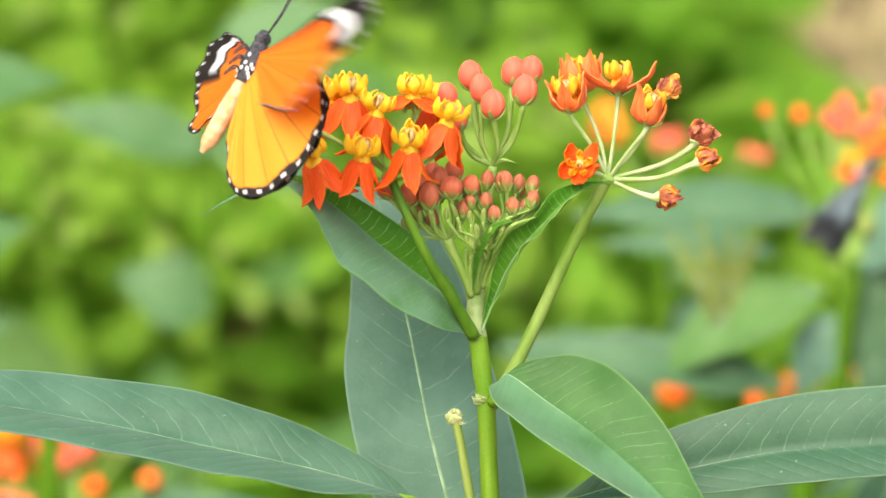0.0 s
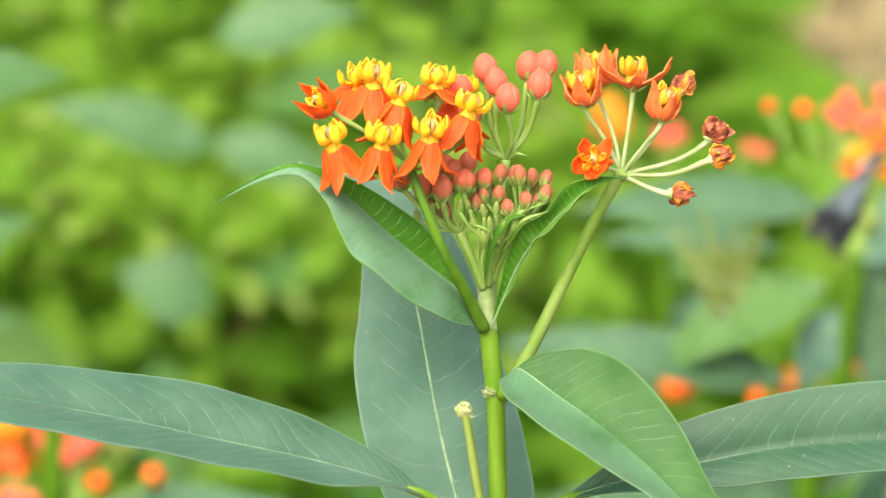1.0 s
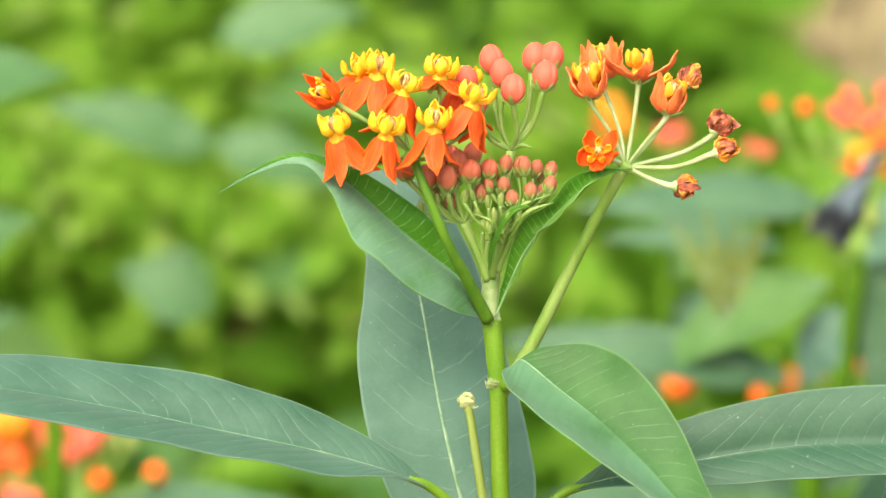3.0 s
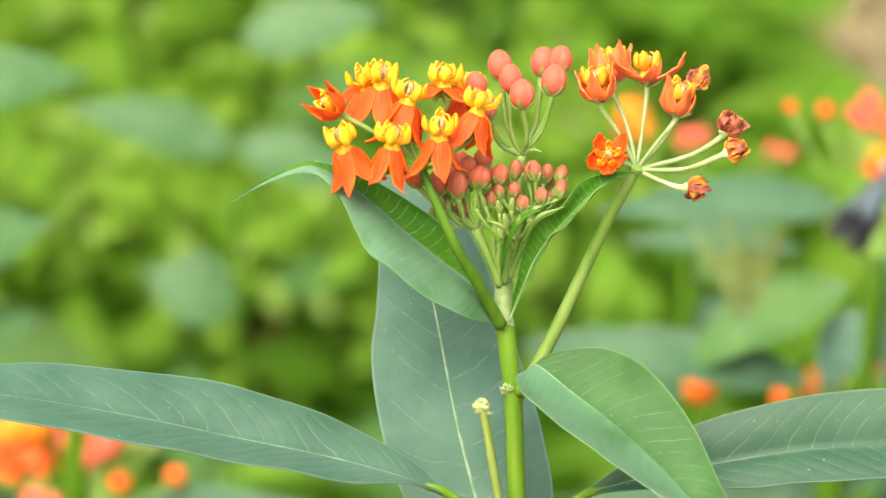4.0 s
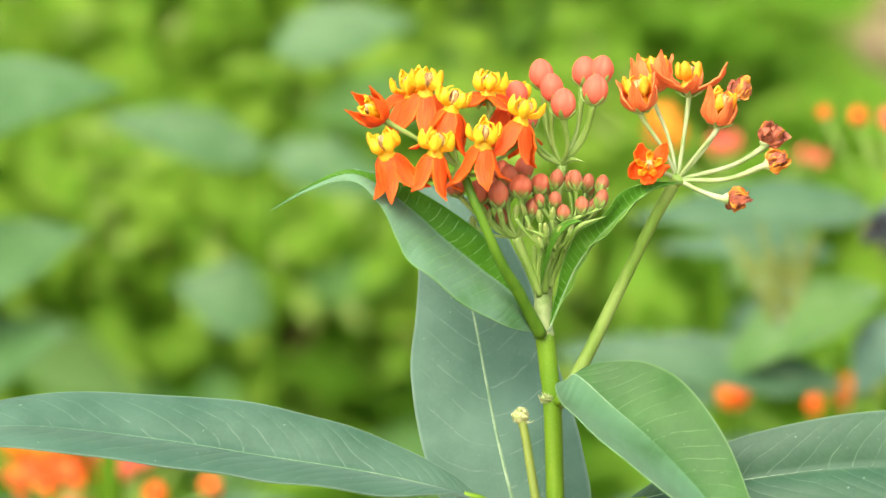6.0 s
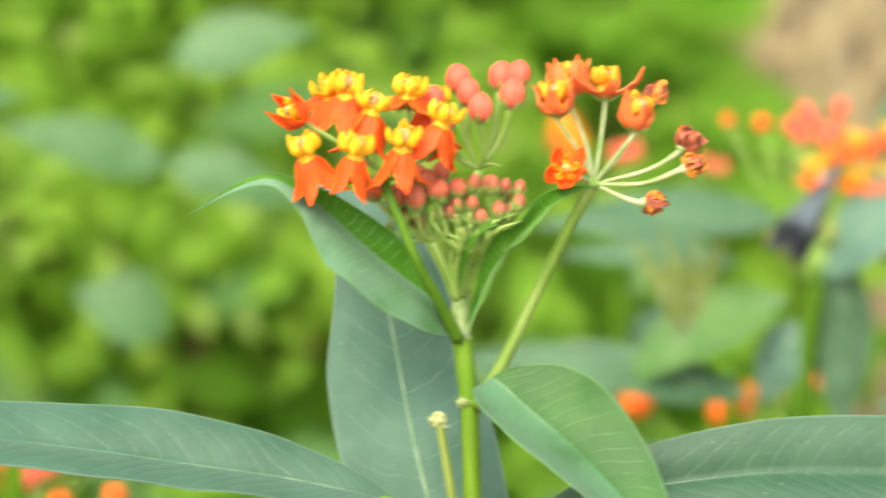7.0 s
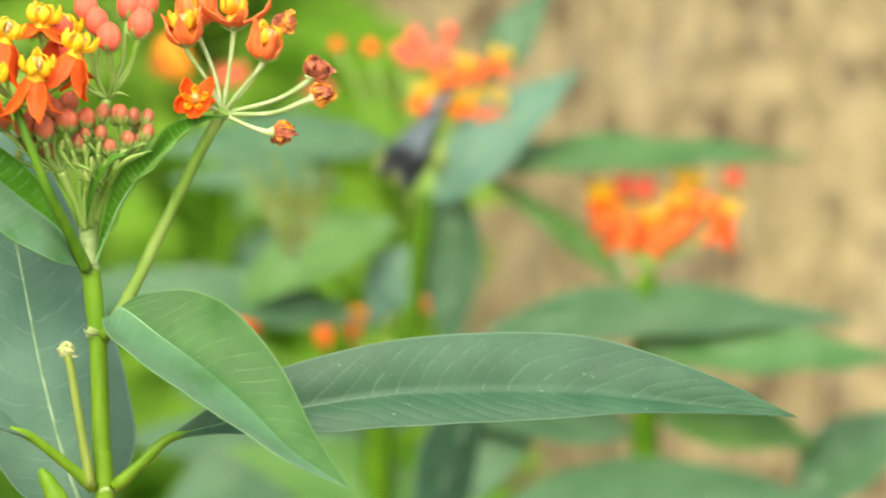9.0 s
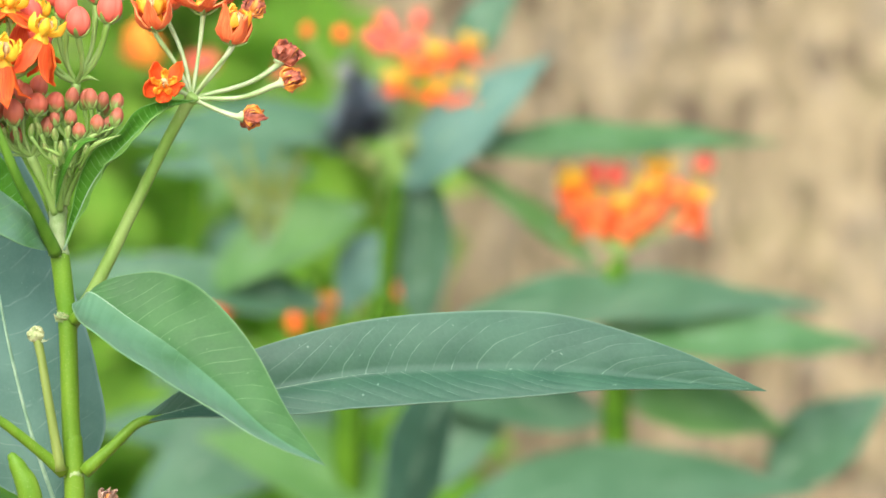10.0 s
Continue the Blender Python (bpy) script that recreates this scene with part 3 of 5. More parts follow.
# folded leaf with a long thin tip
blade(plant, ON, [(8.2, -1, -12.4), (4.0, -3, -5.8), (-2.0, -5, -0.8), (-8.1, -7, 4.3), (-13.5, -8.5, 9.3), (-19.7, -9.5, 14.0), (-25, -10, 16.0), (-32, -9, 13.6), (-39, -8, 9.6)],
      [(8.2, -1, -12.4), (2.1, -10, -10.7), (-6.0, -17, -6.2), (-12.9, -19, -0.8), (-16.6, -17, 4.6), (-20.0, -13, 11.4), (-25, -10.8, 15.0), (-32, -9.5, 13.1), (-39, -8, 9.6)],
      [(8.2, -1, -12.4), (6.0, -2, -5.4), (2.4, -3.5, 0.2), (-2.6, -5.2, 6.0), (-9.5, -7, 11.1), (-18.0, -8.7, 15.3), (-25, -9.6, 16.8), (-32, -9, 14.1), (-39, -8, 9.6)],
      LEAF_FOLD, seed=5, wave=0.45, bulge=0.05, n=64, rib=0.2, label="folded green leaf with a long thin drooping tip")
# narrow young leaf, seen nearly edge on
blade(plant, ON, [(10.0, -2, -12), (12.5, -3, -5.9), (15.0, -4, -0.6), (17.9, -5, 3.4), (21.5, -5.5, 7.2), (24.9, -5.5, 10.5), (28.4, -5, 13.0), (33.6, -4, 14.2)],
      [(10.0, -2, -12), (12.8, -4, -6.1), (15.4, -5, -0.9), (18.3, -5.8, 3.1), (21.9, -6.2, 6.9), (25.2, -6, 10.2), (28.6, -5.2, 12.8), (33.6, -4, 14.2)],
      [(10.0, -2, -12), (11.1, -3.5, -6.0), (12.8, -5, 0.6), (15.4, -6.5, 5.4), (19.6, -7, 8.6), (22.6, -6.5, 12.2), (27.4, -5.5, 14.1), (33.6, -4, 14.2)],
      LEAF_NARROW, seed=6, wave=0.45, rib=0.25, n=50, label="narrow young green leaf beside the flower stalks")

blade(plant, ON, [(8.6, -3, -4.4), (9.2, -6, 0.6), (10.6, -9, 4.4), (13.2, -11, 7.0), (16.2, -11, 7.6)],
      [(8.6, -3, -4.4), (8.8, -6, 0.7), (10.1, -9, 4.8), (13.0, -11, 7.5), (16.2, -11, 7.6)],
      [(8.6, -3, -4.4), (9.9, -7, 0.4), (11.4, -10, 4.0), (13.4, -11.6, 6.5), (16.2, -11, 7.6)],
      LEAF_NARROW, seed=8, wave=0.1, rib=0.12, n=24, half=4, label="thin green strap-shaped bract", name="bract")

# cut-off flower stalk, a young pod and a dry scrap at the lower node
stalk(plant, ON, [(9.0, -2.2, -51), (7.2, -3, -40), (5.8, -3, -31), (5.1, -3, -27.6)], [1.0, 0.85, 0.8, 0.85], OLIVE, "bare_stalk", "bare stalk without its flowers", n=24, rough=0.04)
sb = bmesh.new()
for k in range(26):
    a, w = rng.uniform(0, 6.28), rng.uniform(-0.6, 1.2)
    c = Vector((4.9 + 1.05 * math.cos(a) * math.cos(w), -3 + 1.05 * math.sin(a) * math.cos(w), -26.9 + 0.9 * math.sin(w)))
    tube(sb, [tuple(c), tuple(c + Vector((rng.uniform(-.2, .2), rng.uniform(-.2, .2), 0.3))), tuple(c + Vector((rng.uniform(-.4, .4), rng.uniform(-.4, .4), 0.6)))],
         [0.55, 0.5, 0.25], n=4, sides=6)
tube(sb, [(5.05, -3, -28), (4.95, -3, -27.2), (4.9, -3, -26.2)], [0.9, 1.4, 1.0], n=6, sides=12, rough=0.4)
part("stub_knob", sb, STUB_WOOL, plant, "felted pale knob with pedicel scars", ON)
for k in range(3):
    a = (-0.6, 1, 0.7)[k]
    stalk(plant, ON, [(4.9 + a * 0.9, -3.4, -27.6), (4.9 + a * 1.6, -3.8, -27.9 - 0.15 * k), (4.9 + a * 2.3, -4, -27.7 + 0.1 * k)], [0.12, 0.1, 0.04], STUB_WOOL, "bract", sides=5, n=5)
stalk(plant, ON, [(4.2, -6, -60), (3.2, -7, -54), (1.4, -7, -50), (0.4, -7, -48.2), (0.0, -7, -47.6)], [2.2, 2.1, 1.5, 0.9, 0.5], STEM, "seed_pod", "young green pod with a pale tip", n=22, sides=14)
spent(plant, ON, 16.6, -3, -56.6, 25, 10, 0.62, 91, 0.2, DRY)
stalk(plant, ON, [(12.5, -1.5, -58), (14.6, -2.4, -57.6), (16.6, -3, -56.4)], [0.5, 0.42, 0.5], DRY, "dry_scrap", "shrivelled brown flower stalk", rough=0.5, n=10)

# left flower stalk with its open umbel
left_stalk = stalk(plant, ON, [(8.6, -1.8, -12.6), (5.2, -7, -6), (1.6, -12, 0.6), (-2.0, -14, 9.0), (-4.7, -13, 16.0)], [1.2, 1.05, 0.9, 0.8, 0.8], STEM_DARK, "flower_stalk", "green flower stalk", sides=14, n=30, rough=0.03)
left_knob = stalk(plant, ON, [(-4.5, -13, 15.2), (-4.8, -13, 16.2), (-5.0, -13, 17.2)], [1.0, 1.7, 1.2], PEDICEL, "umbel_knob", sides=12, n=6, rough=0.2)
HUB = (-4.8, -13.0, 16.6)
OPEN = [  # base of the corona: x, y, z, lean, nod, turn, shape
    (-17.9, -16, 19.0, -14, 12, 0, REFLEXED), (-9.6, -17, 19.0, 0, 12, 30, REFLEXED), (-1.3, -16, 20.4, 2, 14, 10, REFLEXED),
    (5.4, -11, 24.6, 5, 8, 50, REFLEXED), (-11.2, -7, 29.8, 2, 4, 20, REFLEXED), (-6.8, -13, 26.6, 0, 8, 62, REFLEXED),
    (-0.2, -5, 29.4, 0, 2, 35, WIDE), (3.9, 2, 28.0, 8, -2, 0, REFLEXED), (-13.6, 0, 29.6, -22, 2, 45, WIDE)]
swaying = [left_stalk, left_knob]  # the open umbel nods on its stalk
for k, (x, y, z, lean, nod, turn, shape) in enumerate(OPEN):
    swaying.append(flower(plant, ON, x, y, z, lean, nod + 9, shape, 0.98, 20 + k, turn=turn, stray=1.1))
    under = Vector((x, y, z)) + Vector((-math.sin(radians(lean)), math.sin(radians(nod)), -1)) * 3.5
    mid = (Vector(HUB) + under) / 2 + Vector((0, 0, -1.2))
    swaying.append(stalk(plant, ON, [HUB, tuple(mid), tuple(under), (x, y, z)], [0.36, 0.34, 0.36, 0.6], PEDICEL))
swaying.append(flower(plant, ON, -19.0, -9, 26.0, -50, 34, CUPPED, 0.95, 43, corona=CORONA, cup=0.2, opened=0.8, csize=0.85, widths=CUP_W, stray=0.7, raised=0.5))
swaying.append(stalk(plant, ON, [HUB, (-11, -8, 21.2), (-16.5, -9, 24.4), (-19, -9, 26.0)], [0.42, 0.4, 0.5, 0.8], PEDICEL))

# right flower stalk with fading flowers
stalk(plant, ON, [(11.0, 1.5, -25.5), (15.4, 2, -19.0), (22.6, 2, -4.8), (28, 1, 6), (32.5, 0, 14.2)], [1.4, 1.2, 1.08, 1.02, 1.1], STEM_DOWNY, "flower_stalk", "green flower stalk", sides=14, n=36, rough=0.03)
HUB2 = (33.0, 0.0, 14.6)
stalk(plant, ON, [(32.6, 0, 13.8), (33.0, 0, 14.8), (33.4, 0, 15.4)], [1.15, 1.5, 0.9], PEDICEL, "umbel_knob", sides=12, n=6, rough=0.2)
FADING = [  # place, lean, nod, shape, size, cup, bend of the pedicel
    (26.7, -3, 27.0, -6, 10, CUPPED, 1.0, 0.22, (30.6, -1, 20)), (28.8, 3, 30.4, -3, -8, CUPPED, 0.98, 0.16, (31.6, 1, 22)),
    (35.1, 0, 29.9, 2, 6, FLAT, 0.92, 0.1, (34.2, 0, 22)), (40.0, -4, 24.4, 12, 12, CUPPED, 1.0, 0.2, (36.4, -2, 19))]
for k, (x, y, z, lean, nod, shape, size, cup, bend) in enumerate(FADING):
    flower(plant, ON, x, y, z, lean, nod, shape, size, 50 + k, PETAL_PALE, CORONA_OLD, cup=cup, opened=0.82, csize=1.0, widths=FLAT_W if shape is FLAT else CUP_W, stray=1.2, raised=1.2)
    stalk(plant, ON, [HUB2, bend, (x - math.sin(radians(lean)) * 1.5, y, z - 1.5), (x, y, z + 0.2)], [0.36, 0.36, 0.45, 0.8], PEDICEL_PALE)
flower(plant, ON, 28.0, -4, 16.6, -10, 66, SHORT, 0.86, 60, PETAL, CORONA_OLD, cup=0.05, opened=1.2, csize=0.72, widths=[1.4, 3.2, 3.7, 2.7, 0.8], stray=1.2)
stalk(plant, ON, [HUB2, (31.5, -1, 15.5), (30, -2, 16), (28.6, -3.4, 16.6)], [0.42, 0.42, 0.45, 0.6], PEDICEL_PALE)
WILTED = [(43.6, 1, 29.4, 40, 20, (38.5, 1, 21), 1.0, 0.5), (48.6, 0, 21.0, 38, 10, (42.5, 0, 17.0), 1.0, 0.25), (48.9, -3, 17.2, 70, 10, (41.5, -1.5, 14.6), 1.0, 0.8),
          (41.8, -3, 11.2, 95, 10, (37.0, -1.5, 12.6), 1.0, 0.7)]
for k, (x, y, z, lean, nod, bend, size, gold) in enumerate(WILTED):
    spent(plant, ON, x, y, z, lean, nod, size * 0.86, 70 + k, gold)
    foot = (x - 1.4 * math.sin(radians(lean)), y, z - 1.4 * math.cos(radians(lean)))
    stalk(plant, ON, [HUB2, bend, foot, (x, y, z)], [0.42, 0.42, 0.55, 1.1], PEDICEL_PALE)

# middle stalk with round coral buds
HUB3 = (12.6, 2.0, 17.4)
stalk(plant, ON, [(9.4, 0.5, -6), (10.5, 2, 3), (11.6, 2.5, 11), HUB3], [0.9, 0.8, 0.75, 0.9], PEDICEL, "flower_stalk", "green flower stalk", sides=12, n=22)
BUDS = [(9.4, 3, 31.0, -8, 2.2, 2.7), (11.0, 0, 28.6, -6, 2.1, 2.6), (12.9, -3, 25.6, 0, 2.25, 2.7), (16.4, 3, 31.4, 6, 2.3, 2.7), (19.3, 2, 31.8, 14, 2.2, 2.6),
        (18.2, -2, 28.0, 8, 2.3, 2.75), (5.0, 0, 27.8, -18, 2.0, 2.4), (6.9, -3, 23.6, -16, 2.2, 2.7)]
for k, (x, y, z, lean, rx, rz) in enumerate(BUDS):
    bud(plant, ON, x, y, z, lean, 4, rx, rz, BUD, 80 + k)
    mid = Vector(HUB3).lerp(Vector((x, y, z)), 0.5) + Vector((math.copysign(0.9, x - 12.6), 0, -1.0))
    stalk(plant, ON, [HUB3, tuple(mid), (x, y, z + 0.1)], [0.4, 0.4, 0.62], PEDICEL)

# low stalk with small coral buds
HUB4 = (4.4, -4.0, 4.6)
stalk(plant, ON, [(8.6, -1, -5.6), (6.6, -3, -0.5), HUB4], [0.8, 0.65, 0.9], PEDICEL, "flower_stalk", "green flower stalk", sides=12, n=14)
SMALL = [(-5.6, -4, 12.0, -20, 1.9, 2.2), (-2.0, -6, 10.6, -14, 1.9, 2.2), (1.4, -8, 10.0, -4, 1.85, 2.4), (5.1, -8, 11.6, 2, 2.05, 2.1), (8.4, -6, 12.2, 12, 1.75, 1.9),
         (1.9, -2, 14.4, -6, 1.7, 2.0), (5.6, -2, 14.8, 4, 1.7, 2.1), (-0.2, -3, 12.6, -10, 1.6, 1.9), (3.2, -5, 13.6, 0, 1.6, 2.0)]
for k, (x, y, z, lean, rx, rz) in enumerate(SMALL):
    bud(plant, ON, x, y, z, lean, 6, rx, rz, BUD_SMALL, 100 + k)
    mid = Vector(HUB4).lerp(Vector((x, y, z)), 0.5) + Vector((math.copysign(0.7, x - 4.4), 0, -0.5))
    stalk(plant, ON, [HUB4, tuple(mid), (x, y, z + 0.1)], [0.34, 0.34, 0.55], PEDICEL)

# youngest buds in two crowded tufts
for hub, foot, rows in (
        ((13.6, -4, 6.4), (9.2, -1, -5.0),
         [(11.3, -6, 13.2, -6, 1.35, 1.9), (13.8, -5, 12.8, 0, 1.45, 2.0), (15.0, -7, 12.9, 6, 1.3, 1.9), (11.2, -8, 9.8, -8, 1.3, 1.6), (16.6, -3, 12.6, 14, 1.3, 1.8),
          (19.2, -3, 12.4, 18, 1.35, 1.8), (18.9, -6, 9.8, 20, 1.35, 1.8), (15.9, -8, 8.6, 12, 1.4, 1.7), (12.8, -9, 7.4, 0, 1.35, 1.6), (17.3, -1, 11.4, 10, 1.2, 1.7)]),
        ((10.4, -6, 2.6), (9.4, -1.5, -5.0),
         [(8.6, -8, 7.2, -14, 0.85, 1.0), (10.6, -9, 7.6, 0, 0.85, 1.0), (12.6, -8, 6.8, 16, 0.8, 1.0), (7.4, -7, 5.2, -30, 0.75, 0.9), (9.6, -10, 5.0, -6, 0.8, 0.95),
          (11.8, -10, 4.8, 12, 0.8, 0.95), (13.6, -8, 5.0, 30, 0.75, 0.9), (8.8, -9, 3.0, -20, 0.7, 0.85), (11.0, -9, 3.0, 14, 0.7, 0.85), (6.0, -7, 8.4, -20, 0.8, 1.0),
          (14.6, -7, 7.8, 24, 0.8, 1.0), (4.2, -8, 8.0, -10, 0.8, 1.0), (2.0, -7, 7.6, -20, 0.8, 1.0), (-0.4, -6, 7.6, -30, 0.8, 1.0)])):
    stalk(plant, ON, [foot, tuple((Vector(foot) + Vector(hub)) / 2 + Vector((-0.4, -0.6, 0))), hub], [0.7, 0.6, 0.8], PEDICEL, "flower_stalk", "green flower stalk", sides=10, n=12)
    for k, (x, y, z, lean, rx, rz) in enumerate(rows):
        slim = 1.0 if rx > 1.1 else 0.72
        bud(plant, ON, x, y, z, lean + rng.uniform(-12, 12), 10 + rng.uniform(-10, 14), rx * slim * 0.92, rz * (0.95 if rx > 1.1 else 1.25), BUD_TINY if rx > 1.1 else BUD_GREEN, 130 + k, leafy=1.35 if rx > 1.1 else 1.9)
        start = hub if z > hub[2] + 1 and abs(x - hub[0]) < 7 else HUB4 if x < 7 else hub
        mid = Vector(start).lerp(Vector((x, y, z)), 0.5) + Vector((math.copysign(0.6, x - start[0]), 0, -0.5))
        stalk(plant, ON, [start, tuple(mid), (x, y, z + 0.1)], [0.26, 0.26, 0.4], PEDICEL)
rng = random.Random(9)
for k in range(16):
    x, z = rng.uniform(-3, 18.5), rng.uniform(5.5, 12.5)
    y, r = rng.uniform(-6, 0), rng.uniform(0.85, 1.35)
    hub = HUB4 if x < 8 else (13.6, -4, 6.4)
    if z < hub[2] + 1.5:
        z = hub[2] + rng.uniform(1.5, 5)
    lean = (x - hub[0]) * 3
    bud(plant, ON, x, y, z, lean, 8, r * (1.0 if r > 1.0 else 0.75), r * 1.4, BUD_TINY if r > 1.0 else BUD_GREEN, 160 + k, leafy=1.9)
    mid = Vector(hub).lerp(Vector((x, y, z)), 0.5) + Vector((math.copysign(0.5, x - hub[0]), 0, -0.4))
    stalk(plant, ON, [hub, tuple(mid), (x, y, z + 0.1)], [0.26, 0.26, 0.4], PEDICEL)
for k, (x, z, x2, z2) in enumerate(((8.2, -4, 7.6, 3), (9.0, -4, 9.2, 4), (9.9, -4, 10.6, 5), (10.4, -4, 12.6, 4.4), (8.6, -4, 8.6, 1.5), (10.2, -4, 13.8, 3.0))):
    stalk(plant, ON, [(x, -1.5, z), ((x + x2) / 2 - 0.3, -2.6, (z + z2) / 2), (x2, -4, z2)], [0.6, 0.5, 0.4], PEDICEL, "flower_stalk", "green flower stalk", sides=8)
for k, (a, b, c) in enumerate((((12, -5, 3.5), (14.5, -8, 7.6), (19.4, -8, 9.6)), ((11, -6, 1), (9.4, -9, 4.6), (6.0, -10, 6.2)), ((12.8, -6, 2.4), (15.4, -9, 6.4), (20.0, -9, 8.2)),
                               ((12.5, 2, 17.4), (14.5, 1, 18.4), (16.6, 0, 17.9)), ((12.5, 2, 17.4), (11, 1, 18.4), (9.4, 0, 18.2)))):
    stalk(plant, ON, [a, b, c], [0.35, 0.42, 0.08], PEDICEL, "bract", "thin green bract", sides=6)


# ---------------------------------------------------------------- neighbours
def place(u, v, ratio):
    """The spot seen at u, v (tenths of a millimetre over the flower head's plane) but ratio times as far from the lens."""
    return VIEW @ V((u - 784) * 0.1 * ratio, FAR / MM * (ratio - 1), (441 - v) * 0.1 * ratio)


def arch(parent, start, end, width, sag=0.12, face=0.6, material=None, seed=0, name="leaf", label=""):
    """A lance-shaped leaf from start to end (metres, in the parent's space). face: how far the blade tips to the camera."""
    a, b = Vector(start), Vector(end)
    along = b - a
    up = Vector((0, -face, 1)).normalized()
    side = along.cross(up).normalized()
    up = side.cross(along).normalized()
    rng = random.Random(seed)
    n, half = 22, 3
    rows = []
    for i in range(n + 1):
        u = i / n
        w = width * 0.5 * math.sin(math.pi * u ** 0.74) ** 1.05 + 0.0002
        c = a + along * u + up * along.length * sag * math.sin(math.pi * u)
        rows.append([c + side * (j / half) * w + up * abs(j / half) * w * 0.09 + up * 0.0015 * noise.noise(Vector((u * 6, j, seed))) for j in range(-half, half + 1)])
    bm = bmesh.new()
    sheet(bm, rows, 0.0004)
    ob = part(name, bm, material or LEAF_BACK, parent, label)
    rb = bmesh.new()
    mids = [tuple(r[half] / MM) for r in rows[::3]]
    tube(rb, mids, [0.42, 0.3, 0.22, 0.08], n=12, sides=5)
    part("midrib", rb, RIB, ob, "pale green midrib")
    return ob


def neighbour(foot, name_label, stem_points, leaves, heads, thick=2.6):
    """A milkweed further back: stem, leaves and flower heads, all at places in the world."""
    p = new("milkweed_plant")
    p.location = foot
    tagged(p, name_label, "milkweed plant", "milkweeds in the bed")
    o = Vector(foot)
    bm = bmesh.new()
    tube(bm, [tuple((Vector(q) - o) / MM) for q in stem_points], [thick * 1.7, thick * 1.5, thick * 1.25, thick, thick * 0.75], n=36, sides=12)
    part("stem", bm, STEM_BACK, p, "green stem")
    for k, (a, b, w, sag, face, *skin) in enumerate(leaves):
        arch(p, Vector(a) - o, Vector(b) - o, w, sag, face, skin[0] if skin else None, seed=k + len(name_label))
    for hub, items in heads:
        h = Vector(hub) - o
        for k, (kind, spot, size) in enumerate(items):
            s = Vector(spot) - o
            d = (s - h) / MM
            lean, nod = toward((0, 0, 0), d)
            at = Matrix.Translation(s)
            if kind == "open":
                flower(p, at, 0, 0, 0, lean * 0.3, 8, REFLEXED, size, 300 + k)
            elif kind == "wide":
                flower(p, at, 0, 0, 0, lean * 0.3, 10, WIDE, size, 310 + k, csize=1.15)
            elif kind == "cup":
                flower(p, at, 0, 0, 0, lean * 0.4, 8, CUPPED, size, 320 + k, PETAL_PALE, CORONA_OLD, cup=0.2, opened=0.8)
            elif kind == "bud":
                bud(p, at, 0, 0, 0, lean * 0.5, 4, 2.7 * size, 3.2 * size, BUD, 340 + k)
            elif kind == "ball":
                bud(p, at, 0, 0, 0, lean * 0.5, 4, 3.4 * size, 3.4 * size, PETAL_ORANGE, 340 + k)
            elif kind == "amber":
                bud(p, at, 0, 0, 0, lean * 0.5, 4, 3.4 * size, 3.6 * size, AMBER, 350 + k)
            else:
                bud(p, at, 0, 0, 0, lean * 0.5, 4, 1.3 * size, 1.6 * size, BUD_GREEN, 340 + k)
            stalk(p, Matrix.Identity(4), [tuple(h / MM), tuple((h + s) / 2 / MM - Vector((0, 0, 2))), tuple(s / MM)], [0.4, 0.36, 0.5], PEDICEL, sides=6, n=8)
    return p


def S(u, v, r=1.42):
    return tuple(place(u, v, r))


def soil_under(u, v, r=1.42):
    p = place(u, v, r)
    return (p.x, p.y, 0.0)


# ---------------------------------------------------------------- setting
def soil_material():
    m = Mat("soil", 0.95)
    a, b = m.noise(3.0, 6.0), m.noise(60, 6.0)
    m.colour(m.mix(m.ramp(b, 0.3, 0.75), m.mix(m.ramp(a, 0.35, 0.65), (0.13, 0.085, 0.05), (0.24, 0.165, 0.10)), (0.34, 0.25, 0.16)))
    m.bump(b, 0.8, 0.02)
    return m.m


def wall_material():
    m = Mat("clay_wall", 0.95)
    a, b, c = m.noise(17, 4.0, stretch=(1.5, 1, 0.7)), m.noise(58, 4.0, stretch=(1.7, 1, 0.7)), m.noise(400, 4.0)
    d, e = m.noise(40, 3.0, stretch=(1.8, 1, 0.6)), m.noise(72, 3.0, stretch=(1.5, 1, 0.9))
    f = m.noise(29, 2.0, stretch=(1.2, 1, 0.7))
    base = m.mix(m.ramp(a, 0.36, 0.64), (0.180, 0.146, 0.070), (0.230, 0.186, 0.092))
    base = m.mix(m.math("MULTIPLY", m.ramp(f, 0.54, 0.64), 0.6), base, (0.22, 0.195, 0.080))
    base = m.mix(m.math("MULTIPLY", m.ramp(d, 0.53, 0.58), 0.6), base, (0.25, 0.215, 0.140))
    base = m.mix(m.ramp(e, 0.50, 0.55), base, (0.37, 0.300, 0.155))
    base = m.mix(m.ramp(b, 0.56, 0.60), base, (0.062, 0.045, 0.025))
    base = m.mix(m.math("MULTIPLY", m.ramp(c, 0.45, 0.8), 0.3), base, (0.38, 0.305, 0.17))
    m.colour(base)
    m.bump(m.math("ADD", m.math("MULTIPLY", b, 0.7), m.math("MULTIPLY", c, 0.3)), 0.5, 0.015)
    return m.m


